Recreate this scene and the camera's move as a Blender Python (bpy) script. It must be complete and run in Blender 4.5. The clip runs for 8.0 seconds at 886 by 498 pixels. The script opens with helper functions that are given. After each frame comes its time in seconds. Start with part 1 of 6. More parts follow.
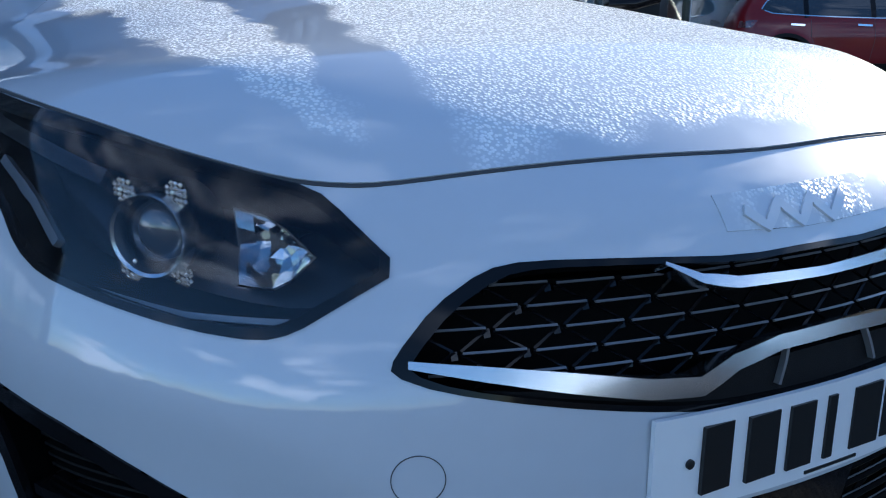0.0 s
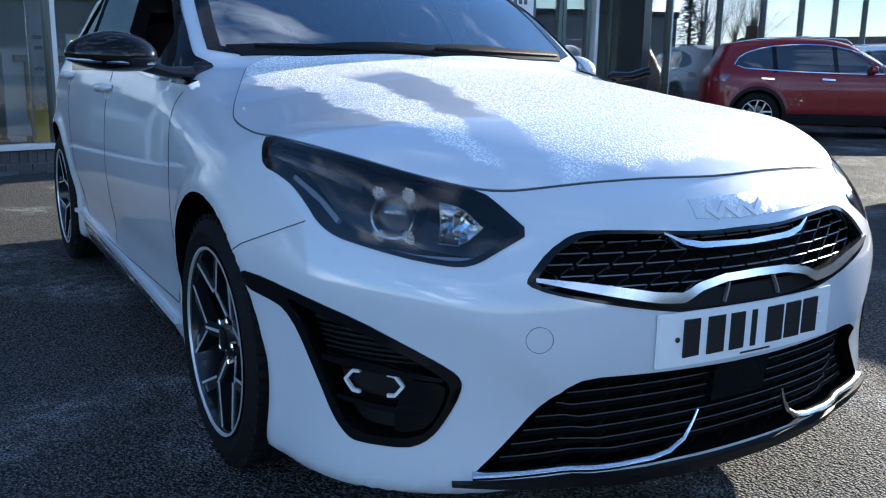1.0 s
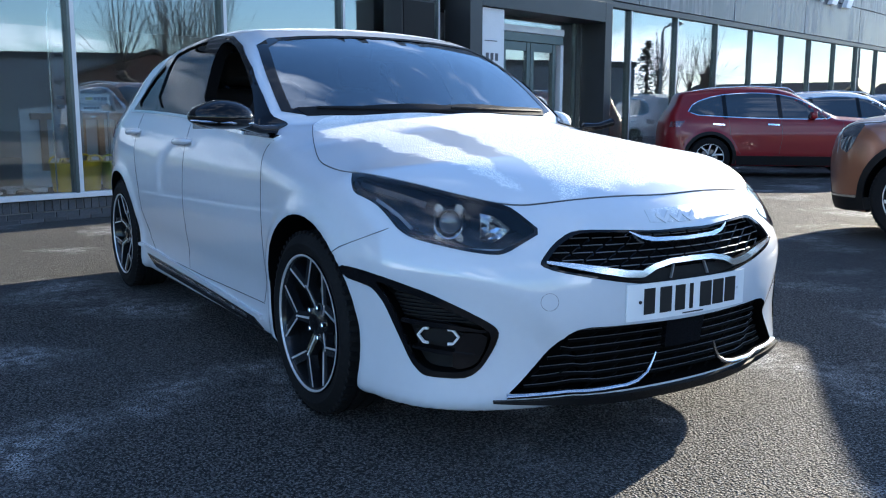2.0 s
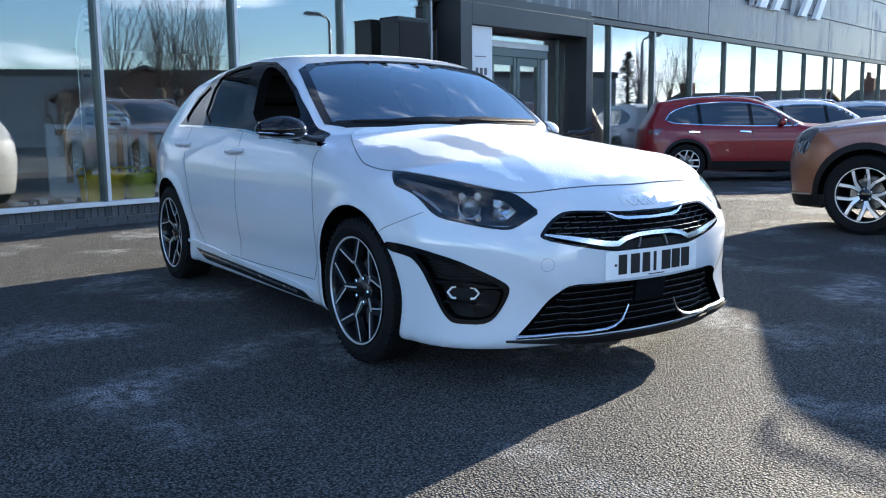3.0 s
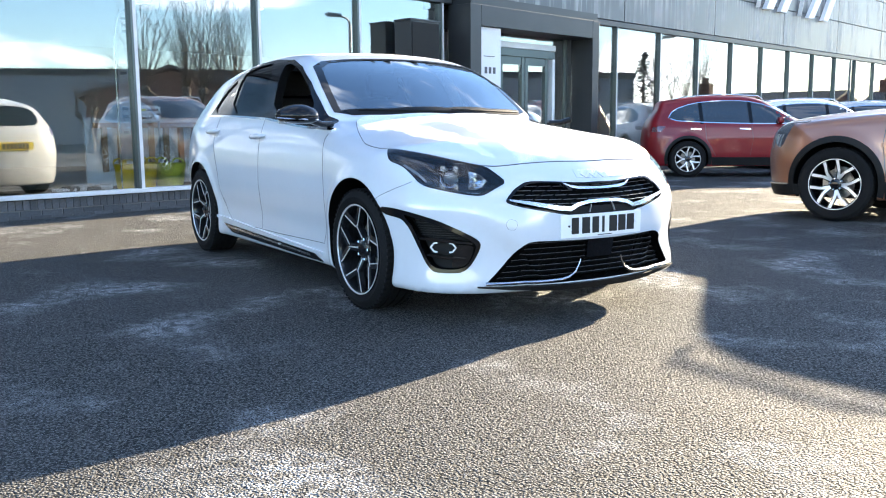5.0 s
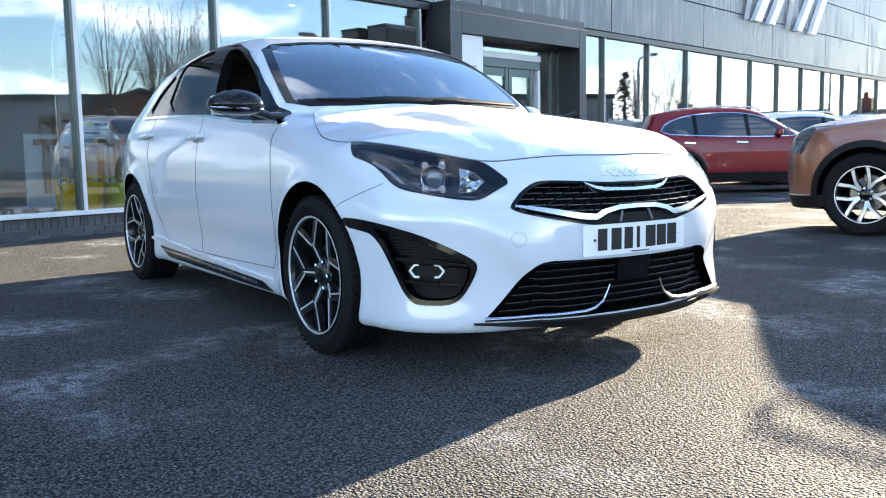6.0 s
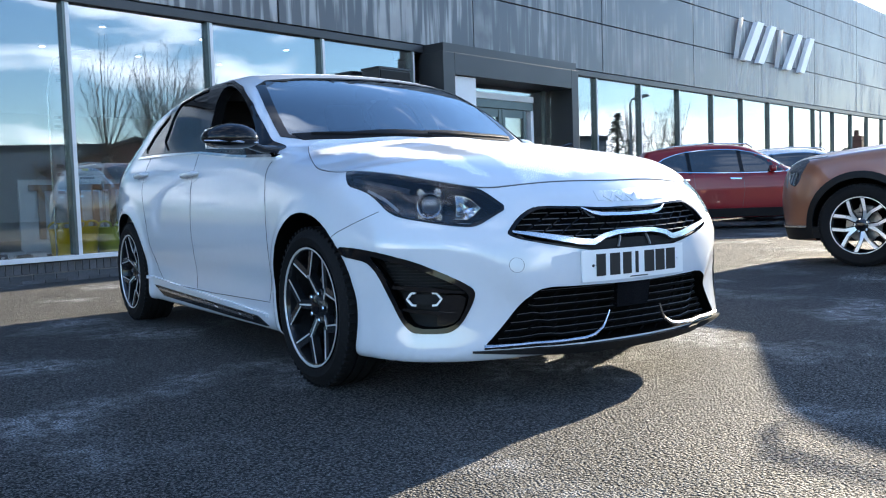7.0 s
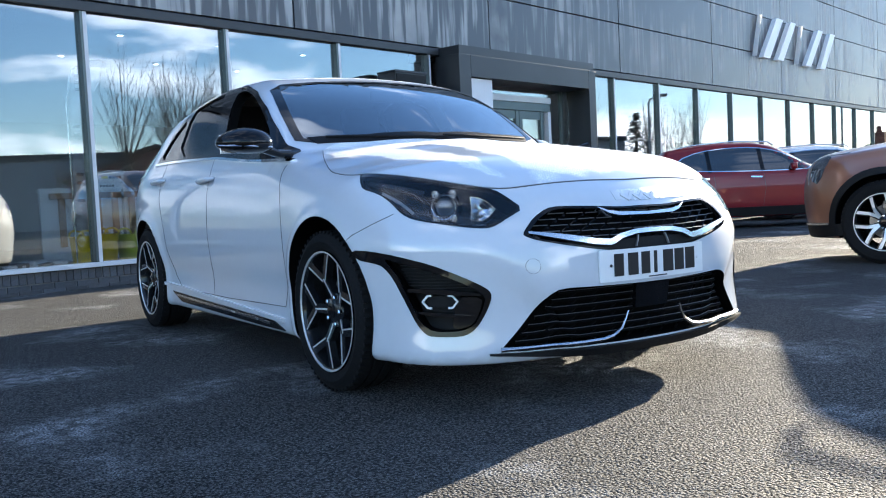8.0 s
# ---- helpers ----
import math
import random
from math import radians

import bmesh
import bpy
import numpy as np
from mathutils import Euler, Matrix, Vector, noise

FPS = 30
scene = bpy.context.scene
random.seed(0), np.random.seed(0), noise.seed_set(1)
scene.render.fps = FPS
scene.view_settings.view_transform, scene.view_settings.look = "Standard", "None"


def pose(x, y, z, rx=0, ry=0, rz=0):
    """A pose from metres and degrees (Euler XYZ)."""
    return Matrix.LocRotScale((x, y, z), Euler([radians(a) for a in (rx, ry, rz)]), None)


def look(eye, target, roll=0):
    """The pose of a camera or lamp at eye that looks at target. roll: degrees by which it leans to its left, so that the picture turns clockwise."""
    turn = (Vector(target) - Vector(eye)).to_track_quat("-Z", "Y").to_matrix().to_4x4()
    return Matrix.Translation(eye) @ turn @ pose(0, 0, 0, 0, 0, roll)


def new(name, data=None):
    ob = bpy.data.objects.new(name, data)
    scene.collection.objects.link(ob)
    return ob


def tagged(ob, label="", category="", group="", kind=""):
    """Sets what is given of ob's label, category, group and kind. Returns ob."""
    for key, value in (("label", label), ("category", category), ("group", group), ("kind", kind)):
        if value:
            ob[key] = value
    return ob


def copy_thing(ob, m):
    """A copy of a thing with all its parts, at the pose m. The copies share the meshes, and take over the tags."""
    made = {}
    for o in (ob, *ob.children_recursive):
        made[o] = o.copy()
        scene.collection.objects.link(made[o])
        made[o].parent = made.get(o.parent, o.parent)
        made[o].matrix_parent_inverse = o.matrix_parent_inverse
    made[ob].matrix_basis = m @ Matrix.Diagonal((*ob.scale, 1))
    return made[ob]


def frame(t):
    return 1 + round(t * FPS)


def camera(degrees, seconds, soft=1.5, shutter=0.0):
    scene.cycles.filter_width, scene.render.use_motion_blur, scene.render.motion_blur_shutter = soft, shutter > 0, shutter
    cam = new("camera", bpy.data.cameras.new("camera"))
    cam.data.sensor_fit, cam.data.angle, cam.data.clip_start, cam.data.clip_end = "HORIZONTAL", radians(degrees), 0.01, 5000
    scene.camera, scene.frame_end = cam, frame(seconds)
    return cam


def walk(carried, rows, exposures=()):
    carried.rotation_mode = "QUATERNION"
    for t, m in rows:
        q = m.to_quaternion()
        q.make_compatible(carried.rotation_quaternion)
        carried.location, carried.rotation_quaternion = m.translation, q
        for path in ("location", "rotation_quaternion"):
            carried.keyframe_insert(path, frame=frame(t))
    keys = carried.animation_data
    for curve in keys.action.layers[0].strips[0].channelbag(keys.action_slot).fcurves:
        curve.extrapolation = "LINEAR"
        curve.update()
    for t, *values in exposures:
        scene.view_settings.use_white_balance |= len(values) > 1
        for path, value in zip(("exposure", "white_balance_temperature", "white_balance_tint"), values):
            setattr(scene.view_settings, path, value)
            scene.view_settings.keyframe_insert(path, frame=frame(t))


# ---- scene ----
cam = camera(54.0, 8.0, soft=1.1)
PATH = [
    (0, (-0.846, -1.477, 0.925), (0.104, 0.206, 0.411), 0.31),
    (0.5, (-1.115, -1.793, 0.965), (-0.156, -0.102, 0.492), 1.36),
    (1, (-1.455, -2.064, 1.001), (-0.457, -0.382, 0.584), 0.93),
    (1.5, (-1.733, -2.387, 0.993), (-0.706, -0.705, 0.653), 0.53),
    (2, (-2.070, -2.683, 1.025), (-0.997, -1.023, 0.717), 0.11),
    (3.5, (-2.764, -3.535, 1.017), (-1.660, -1.890, 0.739), -0.69),
    (4, (-2.790, -3.713, 0.991), (-1.718, -2.051, 0.691), -0.57),
    (5.3, (-2.933, -4.045, 0.909), (-1.870, -2.374, 0.631), -0.43),
    (5.5, (-2.522, -3.404, 0.854), (-1.450, -1.739, 0.571), -0.57),
    (6, (-2.367, -3.132, 0.799), (-1.261, -1.482, 0.575), -1.02),
    (6.5, (-2.345, -3.113, 0.746), (-1.225, -1.464, 0.593), -1.25),
    (7, (-2.356, -3.108, 0.738), (-1.235, -1.456, 0.615), -1.93),
    (7.5, (-2.350, -3.099, 0.732), (-1.242, -1.438, 0.620), -2.47),
    (8, (-2.328, -3.092, 0.732), (-1.244, -1.415, 0.618), -2.76),
]

walk(cam, [(t, look(eye, target, roll)) for t, eye, target, roll in PATH],
     exposures=[(0.0, 1.15, 5350, 10), (1.0, 1.6, 5450, 10), (2.0, 1.85, 5600, 10), (4.0, 2.25, 5950, 10), (5.3, 2.9, 6500, 10), (5.7, 2.85, 6500, 10), (6.2, 2.5, 6250, 10), (6.6, 2.32, 6050, 10), (7.4, 2.15, 5950, 10), (8.0, 2.12, 5900, 10)])

# ---- sun and sky ----
SUN_AZ = radians(14.45)          # sun stands to +X, a little behind the facade line
SUN_EL = radians(15.0)
SUN_DIR = Vector((math.cos(SUN_EL) * math.cos(SUN_AZ), math.cos(SUN_EL) * math.sin(SUN_AZ), math.sin(SUN_EL)))


def make_world():
    world = bpy.data.worlds.new("world")
    scene.world = world
    world.use_nodes = True
    nt = world.node_tree
    nt.nodes.clear()
    out = nt.nodes.new("ShaderNodeOutputWorld")
    bg = nt.nodes.new("ShaderNodeBackground")
    sky = nt.nodes.new("ShaderNodeTexSky")
    sky.sky_type = "NISHITA"
    sky.sun_disc = False
    sky.sun_elevation = SUN_EL
    sky.sun_rotation = math.pi / 2 - SUN_AZ
    sky.ozone_density, sky.dust_density = 3.5, 0.2
    bg.inputs["Strength"].default_value = 0.10
    # broken white cloud all over the sky
    coord, mp = nt.nodes.new("ShaderNodeTexCoord"), nt.nodes.new("ShaderNodeMapping")
    mp.inputs["Scale"].default_value = (1.0, 1.0, 3.2)
    cloud = nt.nodes.new("ShaderNodeTexNoise")
    cloud.inputs["Scale"].default_value, cloud.inputs["Detail"].default_value, cloud.inputs["Roughness"].default_value = 2.6, 7, 0.55
    nt.links.new(coord.outputs["Generated"], mp.inputs["Vector"])
    nt.links.new(mp.outputs[0], cloud.inputs["Vector"])
    cover = nt.nodes.new("ShaderNodeMapRange")
    cover.inputs["From Min"].default_value, cover.inputs["From Max"].default_value = 0.54, 0.66
    cover.inputs["To Max"].default_value = 0.85
    nt.links.new(cloud.outputs["Fac"], cover.inputs["Value"])
    mix = nt.nodes.new("ShaderNodeMix")
    mix.data_type = "RGBA"
    mix.inputs[7].default_value = (15.0, 15.2, 15.8, 1)
    sep = nt.nodes.new("ShaderNodeSeparateXYZ")
    nt.links.new(coord.outputs["Generated"], sep.inputs[0])
    high = nt.nodes.new("ShaderNodeMapRange")
    high.interpolation_type = "SMOOTHSTEP"
    high.inputs["From Min"].default_value, high.inputs["From Max"].default_value = 0.28, 0.50
    high.inputs["To Min"].default_value, high.inputs["To Max"].default_value = 1.0, 0.34
    nt.links.new(sep.outputs["Z"], high.inputs["Value"])
    low = nt.nodes.new("ShaderNodeMath")
    low.operation = "MULTIPLY"
    nt.links.new(cover.outputs[0], low.inputs[0])
    nt.links.new(high.outputs[0], low.inputs[1])
    nt.links.new(low.outputs[0], mix.inputs[0])
    nt.links.new(sky.outputs[0], mix.inputs[6])
    nt.links.new(mix.outputs[2], bg.inputs["Color"])
    nt.links.new(bg.outputs[0], out.inputs["Surface"])


make_world()
sun_data = bpy.data.lights.new("sun", "SUN")
sun_data.energy, sun_data.angle, sun_data.color = 5.0, radians(0.53), (1.0, 0.84, 0.60)
sun = new("sun", sun_data)
sun.matrix_world = look(SUN_DIR * 50, (0, 0, 0))

# ---- materials ----
def material(name, colour, rough=0.5, metal=0.0, coat=0.0, grain=0.0, grain_scale=40.0, stain=0.0, stain_scale=1.5, bump_h=0.0, bump_scale=120.0,
             emit=None, emit_strength=0.0, alpha=1.0, transmission=0.0, ior=1.5, vary=0.0, specular=0.5):
    """A principled surface with grain and stains at two scales, fine relief and a little change from piece to piece."""
    m = bpy.data.materials.new(name)
    m.use_nodes = True
    nt = m.node_tree
    b = nt.nodes["Principled BSDF"]
    b.inputs["Roughness"].default_value = rough
    b.inputs["Metallic"].default_value = metal
    b.inputs["IOR"].default_value = ior
    b.inputs["Coat Weight"].default_value = coat
    b.inputs["Coat Roughness"].default_value = 0.02
    b.inputs["Coat IOR"].default_value = 1.7
    b.inputs["Specular IOR Level"].default_value = specular
    b.inputs["Transmission Weight"].default_value = transmission
    b.inputs["Alpha"].default_value = alpha
    b.inputs["Base Color"].default_value = (*colour, 1)
    if emit:
        b.inputs["Emission Color"].default_value = (*emit, 1)
        b.inputs["Emission Strength"].default_value = emit_strength
    coord = nt.nodes.new("ShaderNodeTexCoord")
    socket = None
    if grain or stain or vary:
        value = nt.nodes.new("ShaderNodeValue")
        value.outputs[0].default_value = 1.0
        socket = value.outputs[0]
        for amount, size, detail in ((grain, grain_scale, 4), (stain, stain_scale, 5)):
            if not amount:
                continue
            tex = nt.nodes.new("ShaderNodeTexNoise")
            tex.inputs["Scale"].default_value = size
            tex.inputs["Detail"].default_value = detail
            nt.links.new(coord.outputs["Object"], tex.inputs["Vector"])
            ramp = nt.nodes.new("ShaderNodeMapRange")
            ramp.inputs["From Min"].default_value, ramp.inputs["From Max"].default_value = 0.3, 0.7
            ramp.inputs["To Min"].default_value, ramp.inputs["To Max"].default_value = 1 - amount, 1 + amount
            nt.links.new(tex.outputs["Fac"], ramp.inputs["Value"])
            mul = nt.nodes.new("ShaderNodeMath")
            mul.operation = "MULTIPLY"
            nt.links.new(socket, mul.inputs[0])
            nt.links.new(ramp.outputs[0], mul.inputs[1])
            socket = mul.outputs[0]
        if vary:
            info = nt.nodes.new("ShaderNodeObjectInfo")
            ramp = nt.nodes.new("ShaderNodeMapRange")
            ramp.inputs["To Min"].default_value, ramp.inputs["To Max"].default_value = 1 - vary, 1 + vary
            nt.links.new(info.outputs["Random"], ramp.inputs["Value"])
            mul = nt.nodes.new("ShaderNodeMath")
            mul.operation = "MULTIPLY"
            nt.links.new(socket, mul.inputs[0])
            nt.links.new(ramp.outputs[0], mul.inputs[1])
            socket = mul.outputs[0]
        mix = nt.nodes.new("ShaderNodeVectorMath")
        mix.operation = "SCALE"
        mix.inputs[0].default_value = colour
        nt.links.new(socket, mix.inputs["Scale"])
        nt.links.new(mix.outputs[0], b.inputs["Base Color"])
    if bump_h:
        tex = nt.nodes.new("ShaderNodeTexNoise")
        tex.inputs["Scale"].default_value = bump_scale
        tex.inputs["Detail"].default_value = 4
        nt.links.new(coord.outputs["Object"], tex.inputs["Vector"])
        bp = nt.nodes.new("ShaderNodeBump")
        bp.inputs["Distance"].default_value = bump_h
        nt.links.new(tex.outputs["Fac"], bp.inputs["Height"])
        nt.links.new(bp.outputs[0], b.inputs["Normal"])
    return m


WHITE = material("white paint", (0.545, 0.575, 0.62), rough=0.45, coat=1.0, specular=0.2, grain=0.01, stain=0.02, bump_h=0.00002, bump_scale=900)
BLACK_GLOSS = material("gloss black plastic", (0.005, 0.005, 0.006), rough=0.08, coat=0.0, stain=0.2, stain_scale=6, specular=0.3)
BLACK_MATT = material("textured black plastic", (0.007, 0.007, 0.0075), specular=0.18, rough=0.55, grain=0.25, grain_scale=200, bump_h=0.0006, bump_scale=600)
DARK = material("dark cavity plastic", (0.003, 0.003, 0.003), specular=0.05, rough=0.7, stain=0.2)
SATIN = material("satin chrome", (0.62, 0.63, 0.65), rough=0.22, metal=1.0, grain=0.04)
CHROME = material("bright chrome", (0.85, 0.86, 0.87), rough=0.06, metal=1.0, grain=0.02)
RUBBER = material("tyre rubber", (0.008, 0.008, 0.0085), specular=0.14, rough=0.75, grain=0.25, grain_scale=90, stain=0.2, bump_h=0.0008, bump_scale=260)
RIM_CUT = material("machined alloy", (0.68, 0.68, 0.69), rough=0.38, metal=0.55, grain=0.06, grain_scale=80)
RIM_DARK = material("gloss dark grey alloy", (0.010, 0.011, 0.013), rough=0.18, coat=0.1, stain=0.15, stain_scale=8)
STEEL = material("brake steel", (0.22, 0.21, 0.20), rough=0.4, metal=1.0, grain=0.2)
SEAT = material("black seat cloth", (0.008, 0.008, 0.0085), rough=0.9, grain=0.3, grain_scale=150, bump_h=0.001, bump_scale=400)
TRIM_IN = material("dark cabin plastic", (0.012, 0.012, 0.013), rough=0.6, grain=0.2)
BRIGHT_TRIM = material("bright silver trim", (0.78, 0.79, 0.80), rough=0.3, metal=0.2, grain=0.02)
SEAM = material("shut line", (0.06, 0.062, 0.066), rough=0.8, stain=0.1)
PLATE = material("white plate sheet", (0.78, 0.79, 0.80), rough=0.25, grain=0.01)
YELLOW_PLATE = material("yellow plate sheet", (0.75, 0.58, 0.04), rough=0.3, grain=0.01)
INK = material("black plate paint", (0.01, 0.01, 0.01), rough=0.4, grain=0.05)


def glass(name, tint, reflect, rough=0.0):
    """Thin clear sheet: tinted light goes through, and the gloss grows towards grazing views."""
    m = bpy.data.materials.new(name)
    m.use_nodes = True
    nt = m.node_tree
    nt.nodes.clear()
    out = nt.nodes.new("ShaderNodeOutputMaterial")
    mix = nt.nodes.new("ShaderNodeMixShader")
    gloss = nt.nodes.new("ShaderNodeBsdfGlossy")
    gloss.inputs["Roughness"].default_value = rough
    clear = nt.nodes.new("ShaderNodeBsdfTransparent")
    clear.inputs["Color"].default_value = (*tint, 1)
    facing = nt.nodes.new("ShaderNodeLayerWeight")
    rise = nt.nodes.new("ShaderNodeMath")
    rise.operation = "POWER"
    rise.inputs[1].default_value = 5.0
    span = nt.nodes.new("ShaderNodeMapRange")
    span.inputs["To Min"].default_value = reflect
    nt.links.new(facing.outputs["Facing"], rise.inputs[0])
    nt.links.new(rise.outputs[0], span.inputs["Value"])
    nt.links.new(span.outputs[0], mix.inputs[0])
    nt.links.new(clear.outputs[0], mix.inputs[1])
    nt.links.new(gloss.outputs[0], mix.inputs[2])
    nt.links.new(mix.outputs[0], out.inputs["Surface"])
    return m


SCREEN_GLASS = glass("windscreen glass", (0.52, 0.58, 0.60), 0.26)
PRIVACY = glass("privacy glass", (0.10, 0.11, 0.125), 0.025)
SHOP_GLASS = glass("showroom glass", (0.84, 0.88, 0.88), 0.23)
LAMP_GLASS = glass("lamp lens", (0.90, 0.92, 0.94), 0.035)

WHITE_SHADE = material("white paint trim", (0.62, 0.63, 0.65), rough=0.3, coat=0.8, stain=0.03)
GRILLE_EDGE = material("dull metal edge", (0.24, 0.24, 0.25), rough=0.4, metal=0.5, stain=0.2)
SLAT_EDGE = material("dark slat edge", (0.10, 0.10, 0.105), rough=0.4, metal=0.4, stain=0.2)
LAMP_DARK = material("lamp housing plastic", (0.014, 0.0145, 0.016), rough=0.22, stain=0.2)
LENS = material("projector glass", (0.05, 0.055, 0.065), rough=0.02, coat=1.0, stain=0.1)
REFLECTOR = material("lamp chrome", (0.62, 0.63, 0.65), rough=0.07, metal=1.0, stain=0.1)
LED = material("faceted clear plastic", (0.50, 0.51, 0.51), rough=0.10, metal=0.9, grain=0.3, grain_scale=260, emit=(1.0, 0.97, 0.85), emit_strength=0.03)
TAIL = material("dark red lamp lens", (0.10, 0.008, 0.01), rough=0.1, coat=1.0, stain=0.1)


def frosted_paint(name, where):
    """Gloss white paint under a coat of frost: over the bonnet with two melted stripes, over the roof, or in drops on the nose."""
    m = bpy.data.materials.new(name)
    m.use_nodes = True
    nt = m.node_tree
    N, L = nt.nodes.new, nt.links.new
    paint = nt.nodes["Principled BSDF"]
    paint.inputs["Base Color"].default_value = (0.545, 0.575, 0.62, 1)
    paint.inputs["Roughness"].default_value = 0.45
    paint.inputs["Specular IOR Level"].default_value = 0.2
    paint.inputs["Coat Weight"].default_value = 1.0
    paint.inputs["Coat Roughness"].default_value = 0.02
    paint.inputs["Coat IOR"].default_value = 1.7
    ice = N("ShaderNodeBsdfPrincipled")
    ice.inputs["Base Color"].default_value = (0.93, 0.94, 0.95, 1)
    ice.inputs["Roughness"].default_value = 0.4
    ice.inputs["Sheen Weight"].default_value = 1.0
    ice.inputs["Sheen Roughness"].default_value = 0.35
    coord, sep = N("ShaderNodeTexCoord"), N("ShaderNodeSeparateXYZ")
    L(coord.outputs["Object"], sep.inputs[0])
    wob = N("ShaderNodeTexNoise")
    wob.inputs["Scale"].default_value, wob.inputs["Detail"].default_value = 14.0, 6
    L(coord.outputs["Object"], wob.inputs["Vector"])
    edge = N("ShaderNodeMath")
    edge.operation = "MULTIPLY_ADD"
    edge.inputs[1].default_value, edge.inputs[2].default_value = 0.10, -0.05
    L(wob.outputs["Fac"], edge.inputs[0])

    def math_node(op, a, b):
        n = N("ShaderNodeMath")
        n.operation = op
        for i, q in enumerate((a, b)):
            if isinstance(q, (int, float)):
                n.inputs[i].default_value = q
            else:
                L(q, n.inputs[i])
        return n.outputs[0]

    def step_up(v, at, soft):
        r = N("ShaderNodeMapRange")
        r.interpolation_type = "SMOOTHSTEP"
        r.inputs["From Min"].default_value, r.inputs["From Max"].default_value = at - soft, at + soft
        L(v, r.inputs["Value"])
        return r.outputs[0]
    x, y = math_node("ADD", sep.outputs["X"], edge.outputs[0]), math_node("ADD", sep.outputs["Y"], edge.outputs[0])
    ahead = math_node("MAXIMUM", math_node("SUBTRACT", 0.05, y), 0.0)          # distance forward of the bonnet's middle
    edge_main = math_node("ADD", x, math_node("MULTIPLY", math_node("MINIMUM", ahead, 0.45), 0.20))
    main = math_node("MULTIPLY", step_up(edge_main, -0.268, 0.018), step_up(y, -0.705, 0.02))
    low = math_node("SUBTRACT", x, math_node("MULTIPLY", math_node("MAXIMUM", math_node("SUBTRACT", -0.36, y), 0.0), 0.38))
    high = math_node("ADD", x, math_node("MULTIPLY", ahead, 0.06))
    sliver = math_node("MULTIPLY", step_up(low, -0.588, 0.012), math_node("SUBTRACT", 1.0, step_up(high, -0.432, 0.014)))
    sliver = math_node("MULTIPLY", sliver, step_up(y, -0.64, 0.02))
    back = step_up(y, 0.20, 0.08)
    back = math_node("MULTIPLY", back, step_up(x, -0.64, 0.012))
    if where == "bonnet":
        mask = math_node("MAXIMUM", math_node("MAXIMUM", main, sliver), math_node("MULTIPLY", back, 0.8))
    elif where == "roof":
        mask = math_node("MULTIPLY", step_up(y, 1.245, 0.02), step_up(wob.outputs["Fac"], 0.36, 0.05))
    elif where == "nose":
        mask = math_node("MULTIPLY", step_up(x, -0.06, 0.05), step_up(wob.outputs["Fac"], 0.50, 0.06))
    else:
        mask = step_up(sep.outputs["Z"], 0.86, 0.05)
    grains = N("ShaderNodeTexVoronoi")
    grains.inputs["Scale"].default_value = 190.0
    L(coord.outputs["Object"], grains.inputs["Vector"])
    fine = N("ShaderNodeTexNoise")
    fine.inputs["Scale"].default_value, fine.inputs["Detail"].default_value = 520.0, 3
    L(coord.outputs["Object"], fine.inputs["Vector"])
    speck = step_up(math_node("ADD", grains.outputs["Distance"], math_node("MULTIPLY", fine.outputs["Fac"], 0.3)), 0.62, 0.10)
    cover = math_node("MULTIPLY", mask, math_node("SUBTRACT", 1.0, math_node("MULTIPLY", speck, 0.75)))
    bp = N("ShaderNodeBump")
    bp.inputs["Distance"].default_value = 0.0025
    L(math_node("MULTIPLY", math_node("SUBTRACT", 1.0, grains.outputs["Distance"]), mask), bp.inputs["Height"])
    L(bp.outputs[0], ice.inputs["Normal"])
    mix = N("ShaderNodeMixShader")
    L(cover, mix.inputs[0])
    L(paint.outputs[0], mix.inputs[1])
    L(ice.outputs[0], mix.inputs[2])
    L(mix.outputs[0], nt.nodes["Material Output"].inputs["Surface"])
    return m


HOOD = frosted_paint("frosted white paint", "bonnet")
ROOF_FROST = frosted_paint("frosted roof paint", "roof")
NOSE_FROST = frosted_paint("frost drops on paint", "nose")
FROSTED = frosted_paint("pale car under frost", "car")

